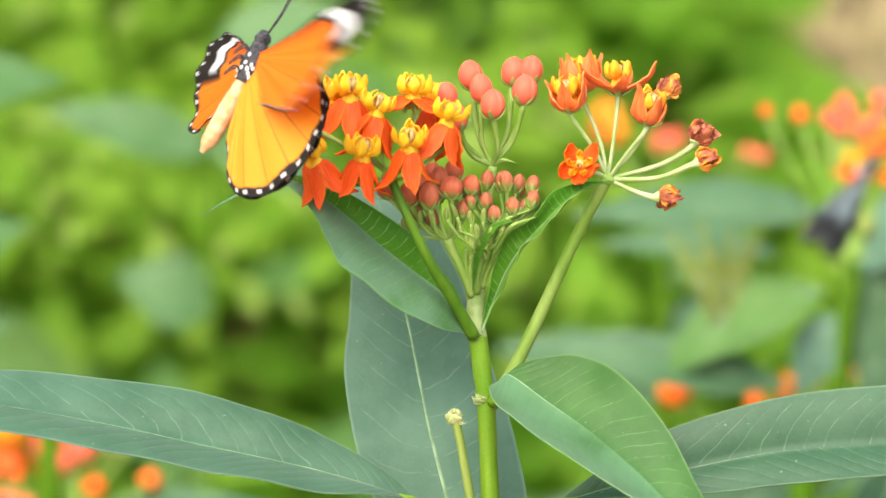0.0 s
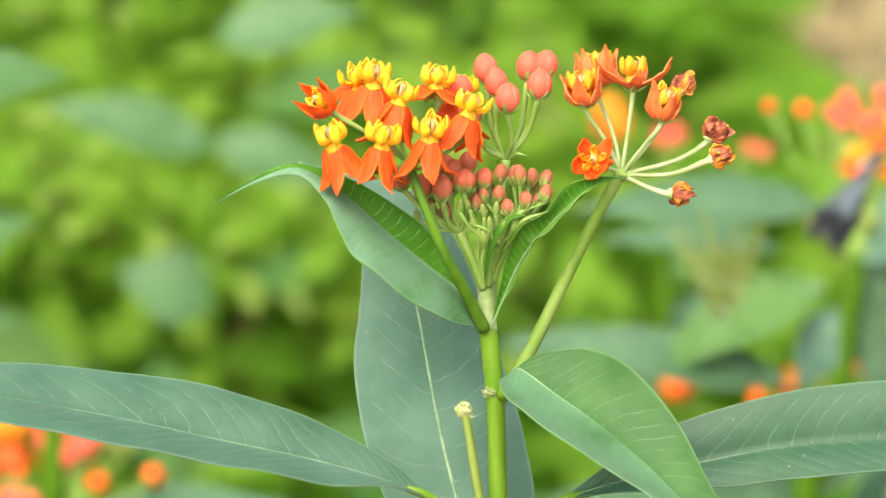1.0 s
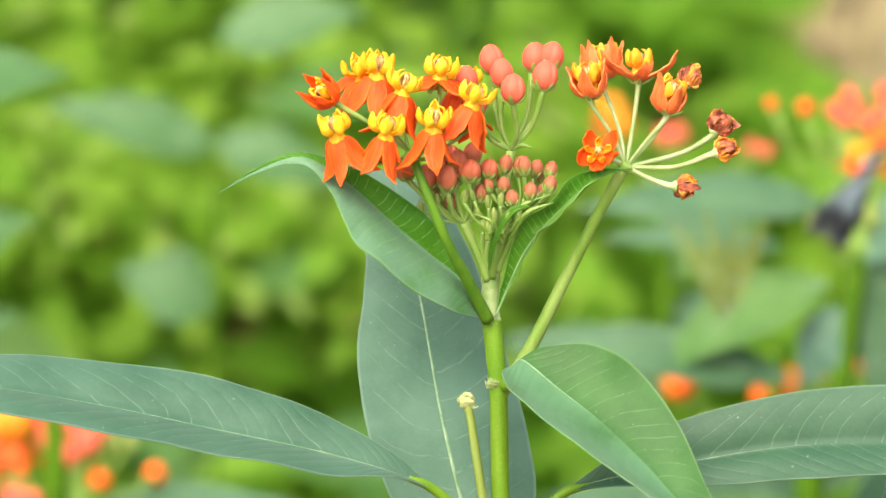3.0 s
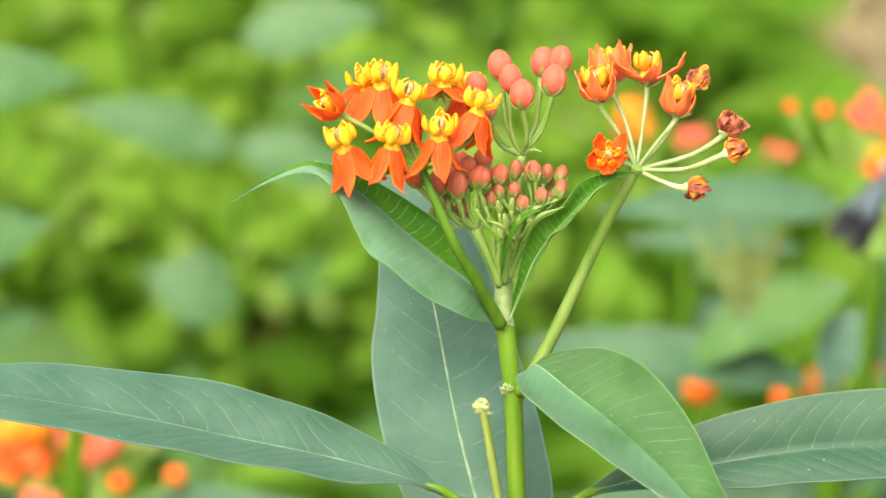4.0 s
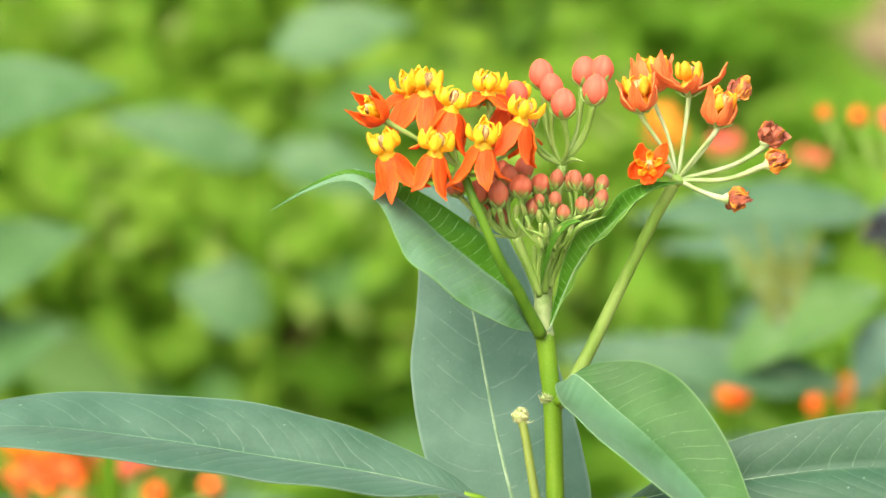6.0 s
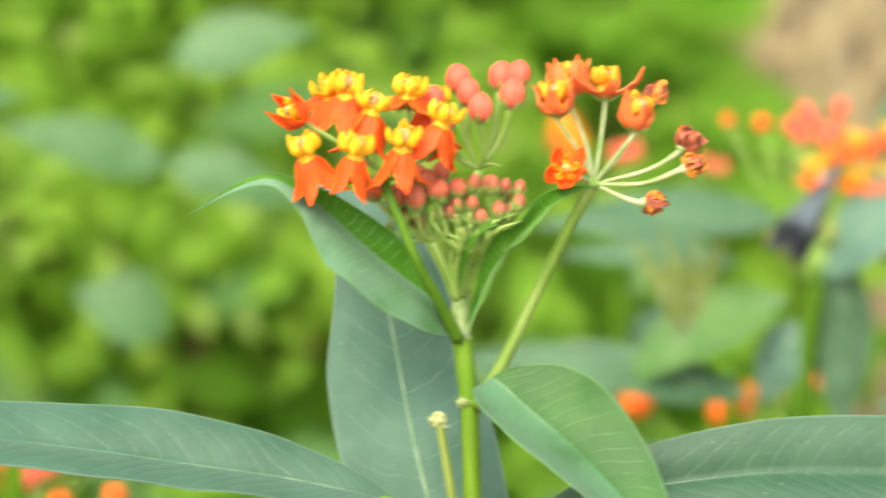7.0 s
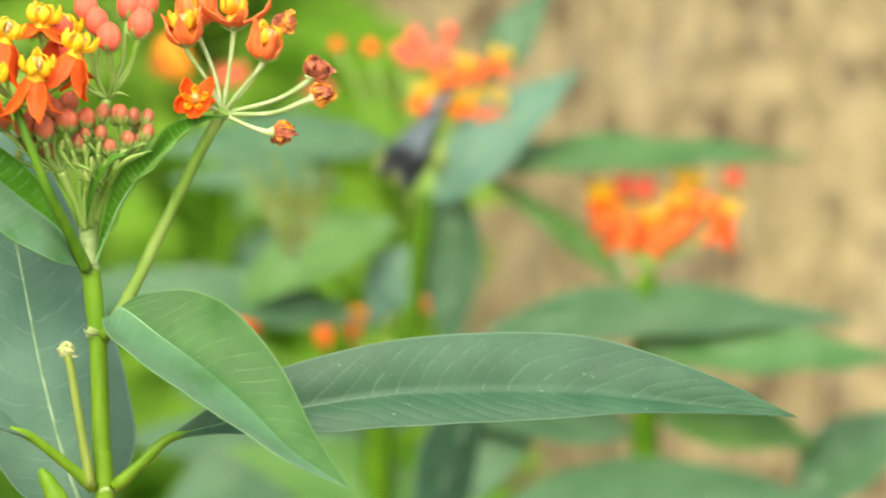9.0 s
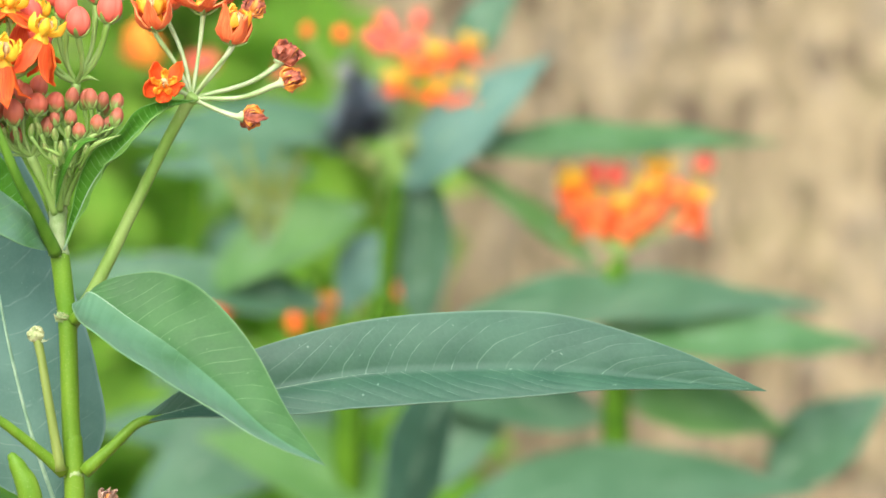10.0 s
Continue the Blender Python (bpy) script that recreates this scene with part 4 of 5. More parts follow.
def build_ground():
    bm = bmesh.new()
    xs = [-600, -120, -30, -10] + [-5 + 0.25 * i for i in range(41)] + [10, 30, 120, 600]
    grid = [[bm.verts.new((x, y, 0.03 * noise.noise(Vector((x * 1.3, y * 1.3, 0))) - 0.015 if abs(x) < 6 and abs(y) < 6 else -0.015)) for x in xs] for y in xs]
    for i in range(len(xs) - 1):
        for j in range(len(xs) - 1):
            bm.faces.new((grid[i][j], grid[i][j + 1], grid[i + 1][j + 1], grid[i + 1][j]))
    tagged(part("ground", bm, soil_material()), "bare brown garden soil under the plants", "ground", kind="structure")


def build_wall(y=1.54, x0=-4.0, x1=7.0, height=2.3, thick=0.3):
    bm = bmesh.new()
    nx, nz = 150, 32
    front = []
    for i in range(nz + 1):
        row = []
        for j in range(nx + 1):
            x, z = x0 + (x1 - x0) * j / nx, -0.05 + (height + 0.05) * i / nz
            d = 0.035 * noise.noise(Vector((x * 2.2, z * 1.4, 0))) + 0.014 * noise.noise(Vector((x * 9, z * 4, 3)))
            row.append(Vector((x, y + d, z + (0.04 * noise.noise(Vector((x * 2, 0, 7))) if i == nz else 0))))
        front.append(row)
    f = [[bm.verts.new(p) for p in r] for r in front]
    b = [[bm.verts.new((p.x, y + thick, p.z)) for p in r] for r in front]
    for i in range(nz):
        for j in range(nx):
            bm.faces.new((f[i][j], f[i][j + 1], f[i + 1][j + 1], f[i + 1][j]))
            bm.faces.new((b[i][j], b[i + 1][j], b[i + 1][j + 1], b[i][j + 1]))
    for j in range(nx):
        bm.faces.new((f[nz][j], f[nz][j + 1], b[nz][j + 1], b[nz][j]))
        bm.faces.new((f[0][j], b[0][j], b[0][j + 1], f[0][j + 1]))
    for i in range(nz):
        bm.faces.new((f[i][0], f[i + 1][0], b[i + 1][0], b[i][0]))
        bm.faces.new((f[i][nx], b[i][nx], b[i + 1][nx], f[i + 1][nx]))
    tagged(part("wall_north", bm, wall_material()), "rough tan clay garden wall with weathered streaks", "wall", kind="structure")


build_ground()
build_wall()


def foliage_material(name, low, high, pale):
    m = Mat(name, 0.5)
    r = m.t.nodes.new("ShaderNodeNewGeometry").outputs["Random Per Island"]
    c = m.mix(m.ramp(r, 0.1, 0.75), low, high)
    c = m.mix(m.ramp(r, 0.83, 0.98), c, pale)
    c = m.mix(m.math("MULTIPLY", m.noise(60, 3.0), 0.5), c, high)
    m.colour(c)
    m.b.inputs["Specular IOR Level"].default_value = 0.12
    m.glow_through(c, 0.62)
    return m.m


def foliage(name, label, count, spot, size, material, seed, tip=42, loose=1.0):
    """Loose small leaves of low shrubs as one mass."""
    rng = random.Random(seed)
    tipped = Matrix.Rotation(radians(tip), 3, "X")  # leaves turn to the open, lit side of the bed
    verts, faces = [], []
    for k in range(count):
        c = spot(rng)
        L = size * rng.uniform(0.6, 1.35)
        w = L * rng.uniform(0.42, 0.62)
        turn = tipped @ Euler((rng.uniform(-0.7, 0.7) * loose, rng.uniform(-0.6, 0.6) * loose, rng.uniform(0, 6.28))).to_matrix()
        i = len(verts)
        for px, py, pz in ((0, 0, 0), (0.22, 0.36, 0.05), (0.55, 0.5, 0.04), (0.85, 0.25, -0.04), (1.05, 0, -0.14), (0.85, -0.25, -0.04), (0.55, -0.5, 0.04), (0.22, -0.36, 0.05),
                           (0.3, 0, -0.06), (0.65, 0, -0.08)):
            verts.append(tuple(c + turn @ Vector((px * L, py * w, pz * L))))
        faces += [(i, i + 1, i + 8), (i + 1, i + 2, i + 9, i + 8), (i + 2, i + 3, i + 9), (i + 3, i + 4, i + 9),
                  (i, i + 8, i + 7), (i + 8, i + 9, i + 6, i + 7), (i + 9, i + 5, i + 6), (i + 9, i + 4, i + 5)]
    mesh = bpy.data.meshes.new(name)
    mesh.from_pydata(verts, [], faces)
    mesh.polygons.foreach_set("use_smooth", [True] * len(mesh.polygons))
    mesh.materials.append(material)
    return tagged(new(name, mesh), label, "foliage", kind="stuff")


BRIGHT = foliage_material("bright_foliage", (0.17, 0.36, 0.022), (0.28, 0.47, 0.050), (0.50, 0.62, 0.20))
MEDIUM = foliage_material("medium_foliage", (0.14, 0.33, 0.022), (0.23, 0.43, 0.042), (0.40, 0.50, 0.13))
DEEP = foliage_material("deep_foliage", (0.14, 0.36, 0.018), (0.22, 0.46, 0.034), (0.40, 0.44, 0.13))
BROAD = foliage_material("broad_foliage", (0.10, 0.24, 0.055), (0.15, 0.31, 0.085), (0.22, 0.38, 0.12))
WITHER = foliage_material("withered_foliage", (0.34, 0.22, 0.10), (0.46, 0.33, 0.17), (0.58, 0.45, 0.26))


def clumps(seed, n, x0, x1, y0, y1, z0, z1, spread, flat=0.6):
    """Tufts on a bank of growth that leans back towards the wall."""
    rng = random.Random(seed)
    mids = []
    for _ in range(n):
        x = rng.uniform(x0, x1)
        fade = min(1.0, max(0.0, (x - x0) / (0.4 * (x1 - x0))))  # the bank runs out low at its far end
        z = z0 * fade + rng.uniform(0, z1 - z0 * fade) * (0.25 + 0.75 * fade ** 0.6) if fade < 1 else rng.uniform(z0, z1)
        mids.append(Vector((x, min(1.44, rng.uniform(y0, y1) + 0.5 * (z - 0.51)), z)))

    def spot(r):
        c = r.choice(mids)
        p = c + Vector((r.gauss(0, spread), r.gauss(0, spread * flat), r.gauss(0, spread * 0.8)))
        edge = x1 + 0.042 - 0.9 * max(0.0, p.z - 0.52)  # the growth thins out towards the bare wall
        return Vector((p.x if p.x < edge else edge - 0.6 * (p.x - edge), min(p.y, 1.46), max(0.02, p.z)))
    return spot


foliage("undergrowth", "bright yellow-green leafy undergrowth in the bed", 5200, clumps(3, 150, -0.35, 0.058, 1.19, 1.28, 0.50, 0.66, 0.021, 0.4), 0.0165, BRIGHT, 11, 48, 0.8)
foliage("undergrowth", "green leafy undergrowth in the bed", 4200, clumps(5, 230, -0.49, 0.135, 1.26, 1.33, 0.345, 0.70, 0.035, 0.4), 0.026, MEDIUM, 13, 50, 0.8)
foliage("undergrowth", "deep green leafy undergrowth before the wall", 17000, clumps(4, 780, -0.725, 0.135, 1.34, 1.37, 0.03, 0.885, 0.041, 0.3), 0.042, DEEP, 12, 60, 0.6)


foliage("undergrowth", "broad grey-green leaves among the undergrowth", 90, clumps(7, 46, -0.45, 0.09, 1.19, 1.25, 0.36, 0.66, 0.03, 0.4), 0.046, BROAD, 19, 55, 0.7)


def dry_spots(r):
    """A few withered tufts in the growth, just before the green."""
    x, z = r.choice(((-0.026, 0.495), (-0.028, 0.488), (-0.072, 0.475), (-0.118, 0.515)))
    return Vector((x + r.gauss(0, 0.006), 1.25 + r.gauss(0, 0.01), z + r.gauss(0, 0.007)))


foliage("withered_growth", "withered tan leaves among the undergrowth", 26, dry_spots, 0.008, WITHER, 17)

# ---------------------------------------------------------------- neighbouring milkweeds
neighbour(soil_under(1430, 1000), "milkweed with coral buds and orange flowers, a dark butterfly on it",
          [soil_under(1430, 1000), S(1446, 1050), S(1480, 830), S(1510, 660), S(1532, 520), S(1540, 455)],
          [(S(1600, 400), S(2226, 391), 0.017, 0.02, 0.5, LEAF_BED), (S(1546, 470), S(1818, 232), 0.0175, 0.10, 1.2, LEAF_UNDER), (S(1590, 440), S(1578, 750), 0.015, 0.02, -2.0, LEAF_BACK),
           (S(1486, 362), S(1040, 372), 0.021, 0.03, 0.6), (S(1486, 500), S(1180, 665), 0.020, 0.12, 0.9, LEAF_LIGHT), (S(1420, 672), S(920, 590), 0.015, 0.03, 1.2, LEAF_BACK),
           (S(1625, 800, 1.39), S(1505, 1150, 1.37), 0.023, 0.02, -1.0, LEAF_DEEP), (S(1505, 544), S(1437, 690), 0.013, 0.05, 3.0, LEAF_UNDER), (S(1650, 250), S(1765, 85), 0.012, 0.05, 0.9),
           *((S(1302 + 0.1 * d, 560, 1.385), S(1304 + 1.4 * d, top, 1.385), 0.0022, 0.08 if d < 0 else -0.08, 2.0, LEAF_SHOOT)
             for d, top in ((-70, 395), (-48, 402), (-26, 372), (-8, 420), (14, 388), (34, 405), (50, 396))),
           (S(1560, 1040), S(1180, 900), 0.026, 0.06, 0.9, LEAF_LIGHT), (S(1540, 1000), S(1760, 830), 0.020, 0.05, 1.0),
           (S(1440, 850, 1.45), S(1040, 1060, 1.45), 0.032, 0.08, 0.9), (S(1430, 930, 1.47), S(990, 880, 1.47), 0.026, 0.05, 0.8), (S(1400, 440, 1.5), S(1090, 425, 1.5), 0.013, 0.06, 0.8, LEAF_BACK)],
          [(S(1531, 462), [("ball", S(1446, 206), 0.65), ("bud", S(1496, 216), 0.85), ("bud", S(1531, 206), 0.85), ("bud", S(1515, 232), 0.85), ("bud", S(1550, 238), 0.85), ("bud", S(1520, 190), 0.85), ("bud", S(1581, 186), 0.85), ("bud", S(1572, 225), 0.85), ("wide", S(1540, 285), 0.9),
                           ("wide", S(1673, 222), 0.85), ("wide", S(1673, 300), 0.85), ("wide", S(1613, 237), 0.85), ("wide", S(1613, 297), 0.9), ("cup", S(1636, 250), 0.9), ("cup", S(1575, 265), 0.9), ("ball", S(1386, 196), 0.5),
                           ("green", S(1470, 420), 2.2), ("green", S(1556, 410), 2.0), ("green", S(1500, 440), 2.0)])])
neighbour(soil_under(1926, 1000), "milkweed with a full orange and yellow flower head",
          [soil_under(1926, 1000), S(1926, 960), S(1926, 700), S(1936, 590)],
          [(S(1640, 698, 1.412), S(2310, 690, 1.412), 0.025, 0.05, 0.5), (S(1916, 732, 1.405), S(2400, 758, 1.405), 0.017, 0.03, 0.9, LEAF_BED), (S(1900, 610), S(1640, 420), 0.010, 0.02, 0.6, LEAF_LIGHT),
           (S(1630, 1045, 1.41), S(2280, 1015, 1.41), 0.032, 0.06, 0.6), (S(2200, 1000), S(2420, 840), 0.022, 0.04, 0.9), (S(1940, 840), S(2240, 910), 0.020, 0.06, 0.9, LEAF_LIGHT),
           (S(1910, 880), S(1540, 830), 0.022, 0.05, 0.7)],
          [(S(1936, 585), [("open", S(1856, 475), 1.1), ("open", S(1880, 500), 1.0), ("bud", S(1896, 465), 1.1), ("open", S(2006, 450), 1.1), ("open", S(1985, 486), 1.1), ("open", S(2076, 500), 1.0),
                           ("bud", S(2081, 450), 1.0), ("cup", S(1976, 540), 1.1), ("open", S(1940, 510), 1.1), ("bud", S(1930, 470), 1.1), ("cup", S(2030, 500), 1.1), ("cup", S(1866, 520), 1.0), ("cup", S(1905, 525), 1.1), ("cup", S(2000, 525), 1.0), ("wide", S(1860, 462), 0.9), ("cup", S(1950, 555), 1.0), ("cup", S(2060, 505), 0.9), ("cup", S(1905, 545), 0.9)])])
neighbour(soil_under(120, 1000), "low milkweed with coral buds and orange flowers",
          [soil_under(120, 1000), S(118, 980), S(112, 900)],
          [(S(120, 960), S(560, 900), 0.022, 0.06, 0.8), (S(110, 960), S(-260, 900), 0.022, 0.06, 0.8)],
          [(S(114, 905), [("open", S(38, 772), 1.4), ("open", S(-28, 776), 1.4), ("amber", S(44, 782), 1.5), ("amber", S(-28, 786), 1.6), ("amber", S(10, 790), 1.4), ("cup", S(8, 800), 1.3), ("cup", S(46, 828), 1.2), ("cup", S(-34, 836), 1.2),
                          ("bud", S(102, 770), 1.5), ("bud", S(110, 806), 1.5), ("bud", S(136, 790), 1.5), ("bud", S(172, 768), 1.6), ("bud", S(186, 786), 1.5), ("bud", S(162, 812), 1.5), ("bud", S(130, 832), 1.4), ("bud", S(62, 900), 1.2), ("bud", S(86, 906), 1.2),
                          ("ball", S(184, 868), 0.85), ("ball", S(284, 856), 0.85), ("green", S(215, 800), 1.6), ("green", S(246, 800), 1.6)])])
neighbour(soil_under(1390, 1050, 1.5), "short milkweed with a few orange buds",
          [soil_under(1390, 1050, 1.5), S(1390, 900, 1.5), S(1392, 770, 1.5)],
          [(S(1390, 860, 1.5), S(1100, 800, 1.5), 0.022, 0.1, 0.8), (S(1390, 860, 1.5), S(1620, 800, 1.5), 0.022, 0.1, 0.8)],
          [(S(1392, 775, 1.5), [("ball", S(1233, 704, 1.5), 1.25), ("cup", S(1398, 716, 1.5), 1.3), ("ball", S(1376, 726, 1.5), 1.1), ("amber", S(1412, 692, 1.5), 0.9), ("ball", S(1440, 668, 1.5), 0.4), ("cup", S(1452, 672, 1.5), 0.5), ("cup", S(1548, 660, 1.5), 0.7), ("ball", S(1556, 640, 1.5), 0.45), ("green", S(1475, 690, 1.5), 2.0)])])
neighbour(soil_under(1200, 1050, 1.55), "slender milkweed with orange flowers and coral buds",
          [soil_under(1200, 1050, 1.55), S(1200, 700, 1.55), S(1200, 420, 1.55), S(1205, 340, 1.55)],
          [(S(1200, 700, 1.55), S(900, 610, 1.55), 0.024, 0.1, 0.8), (S(1200, 640, 1.55), S(1420, 500, 1.55), 0.024, 0.1, 0.8),
           (S(1206, 470, 1.55), S(1262, 395, 1.55), 0.007, 0.1, 1.2, LEAF_LIGHT), (S(1206, 480, 1.55), S(1302, 385, 1.55), 0.008, 0.1, 1.2, LEAF_LIGHT), (S(1204, 500, 1.55), S(1342, 400, 1.55), 0.008, 0.15, 1.2, LEAF_LIGHT)],
          [(S(1205, 345, 1.55), [("amber", S(1104, 222, 1.55), 1.25), ("amber", S(1118, 246, 1.55), 1.2), ("cup", S(1096, 236, 1.55), 0.9), ("bud", S(1196, 262, 1.55), 0.95), ("bud", S(1220, 258, 1.55), 0.95), ("bud", S(1345, 275, 1.55), 0.75),
                                 ("bud", S(1370, 282, 1.55), 0.75)])], thick=1.3)
neighbour(soil_under(-260, 1100, 1.5), "leafy milkweed without flowers",
          [soil_under(-260, 1100, 1.5), S(-260, 700, 1.5), S(-250, 300, 1.5), S(-240, 60, 1.5)],
          [(S(-250, 190, 1.5), S(150, 130, 1.5), 0.030, 0.05, 0.8, LEAF_BED), (S(-250, 500, 1.5), S(85, 385, 1.5), 0.032, 0.02, 0.8, LEAF_BED), (S(-250, 240, 1.5), S(-560, 160, 1.5), 0.03, 0.08, 0.8, LEAF_BED),
           (S(-255, 700, 1.5), S(60, 560, 1.5), 0.03, 0.1, 0.8, LEAF_BED)], [])

neighbour(soil_under(400, 1250, 1.64), "broad-leaved pale green herb deep in the bed",
          [soil_under(400, 1250, 1.64), S(405, 800, 1.64), S(402, 300, 1.64), S(410, 60, 1.64)],
          [(S(402, 262, 1.64), S(100, 185, 1.64), 0.018, 0.05, 1.4, LEAF_BED), (S(408, 70, 1.64), S(670, 20, 1.64), 0.020, 0.05, 1.4, LEAF_BED), (S(402, 250, 1.64), S(640, 330, 1.64), 0.018, 0.06, 1.4, LEAF_BED),
           (S(404, 540, 1.64), S(230, 480, 1.64), 0.024, 0.08, 1.5, LEAF_BED)], [], thick=0.7)


# ---------------------------------------------------------------- butterflies
def wing_material(name, inner, deep, edge, spot, fore, patches=0.0, rim=0.92):
    """u runs from the hinge to the margin, v along the margin from the front edge."""
    m = Mat(name, 0.6)
    uv = m.node("ShaderNodeSeparateXYZ", Vector=m.t.nodes.new("ShaderNodeTexCoord").outputs["UV"])
    u, v = uv.outputs[0], uv.outputs[1]
    wob = m.math("MULTIPLY", m.math("SUBTRACT", m.noise(260, 3.0), 0.5), 0.08)
    uw = m.math("ADD", u, wob)
    base = m.mix(m.ramp(v, 0.0, 0.45), deep, inner)
    base = m.mix(m.math("MULTIPLY", m.noise(700, 3.0), 0.25), base, deep)
    vein = m.math("ABSOLUTE", m.math("SUBTRACT", m.math("FRACT", m.math("MULTIPLY", v, 9.0)), 0.5))
    base = m.mix(m.math("MULTIPLY", m.math("SUBTRACT", 1.0, m.ramp(vein, 0.01, 0.045)), 0.45), base, edge)
    if patches:
        streak = m.math("ABSOLUTE", m.math("SUBTRACT", m.math("FRACT", m.math("ADD", m.math("MULTIPLY", v, 6.0), m.math("MULTIPLY", wob, 2.0))), 0.5))
        cell = m.math("MULTIPLY", m.ramp(streak, 0.10, 0.20), m.math("MULTIPLY", m.ramp(uw, 0.14, 0.20), m.math("SUBTRACT", 1.0, m.ramp(uw, 0.56, 0.70))))
        base = m.mix(m.math("MULTIPLY", cell, patches), base, spot)
    if fore:
        tip = m.math("MULTIPLY", m.ramp(uw, 0.60, 0.64), m.math("SUBTRACT", 1.0, m.ramp(v, 0.50, 0.58)))
        base = m.mix(tip, base, edge)
        band = m.math("MULTIPLY", m.math("MULTIPLY", m.ramp(uw, 0.66, 0.69), m.math("SUBTRACT", 1.0, m.ramp(uw, 0.79, 0.82))),
                      m.math("MULTIPLY", m.ramp(v, 0.05, 0.09), m.math("SUBTRACT", 1.0, m.ramp(v, 0.44, 0.5))))
        base = m.mix(band, base, spot)
        base = m.mix(m.math("SUBTRACT", 1.0, m.ramp(v, 0.03, 0.06)), base, edge)
    margin = m.ramp(uw, rim, rim + 0.03)
    base = m.mix(margin, base, edge)
    dot = m.math("ABSOLUTE", m.math("SUBTRACT", m.math("FRACT", m.math("MULTIPLY", v, 16.0)), 0.5))
    dots = m.math("MULTIPLY", m.math("SUBTRACT", 1.0, m.ramp(dot, 0.12, 0.2)),
                  m.math("MULTIPLY", m.ramp(u, 0.945, 0.955), m.math("SUBTRACT", 1.0, m.ramp(u, 0.975, 0.985))))
    base = m.mix(dots, base, spot)
    m.colour(base)
    m.bump(m.math("ADD", m.noise(2500, 2.0), vein), 0.2, 0.0003)
    m.glow_through(base, 0.5)
    return m.m


def wing_mesh(hinge, margin, n=14, k=26, camber=0.04):
    """A wing fanned from a short hinge to its margin; points (x outwards, y forwards) in mm."""
    h, e = spline([V(x, y, 0) for x, y in hinge], k), spline([V(x, y, 0) for x, y in margin], k)
    rows = []
    for i in range(n + 1):
        s = i / n
        rows.append([h[j].lerp(e[j], s) + Vector((0, 0, camber * (e[j] - h[j]).length * math.sin(math.pi * s * 0.8)
                                                  + 0.0004 * math.sin(j * 1.45) * s)) for j in range(k + 1)])
    bm = bmesh.new()
    return sheet(bm, rows, 0.00018)


BODY = tissue("black_fur", (0.012, 0.012, 0.014), (0.06, 0.06, 0.065), 1500, 0.8, bump=0.8)
BODY_SPOT = tissue("white_spots", (0.7, 0.7, 0.68), (0.85, 0.85, 0.82), 900, 0.7)
ABDOMEN = tissue("buff_abdomen", (0.50, 0.26, 0.10), (0.70, 0.40, 0.22), 700, 0.7)


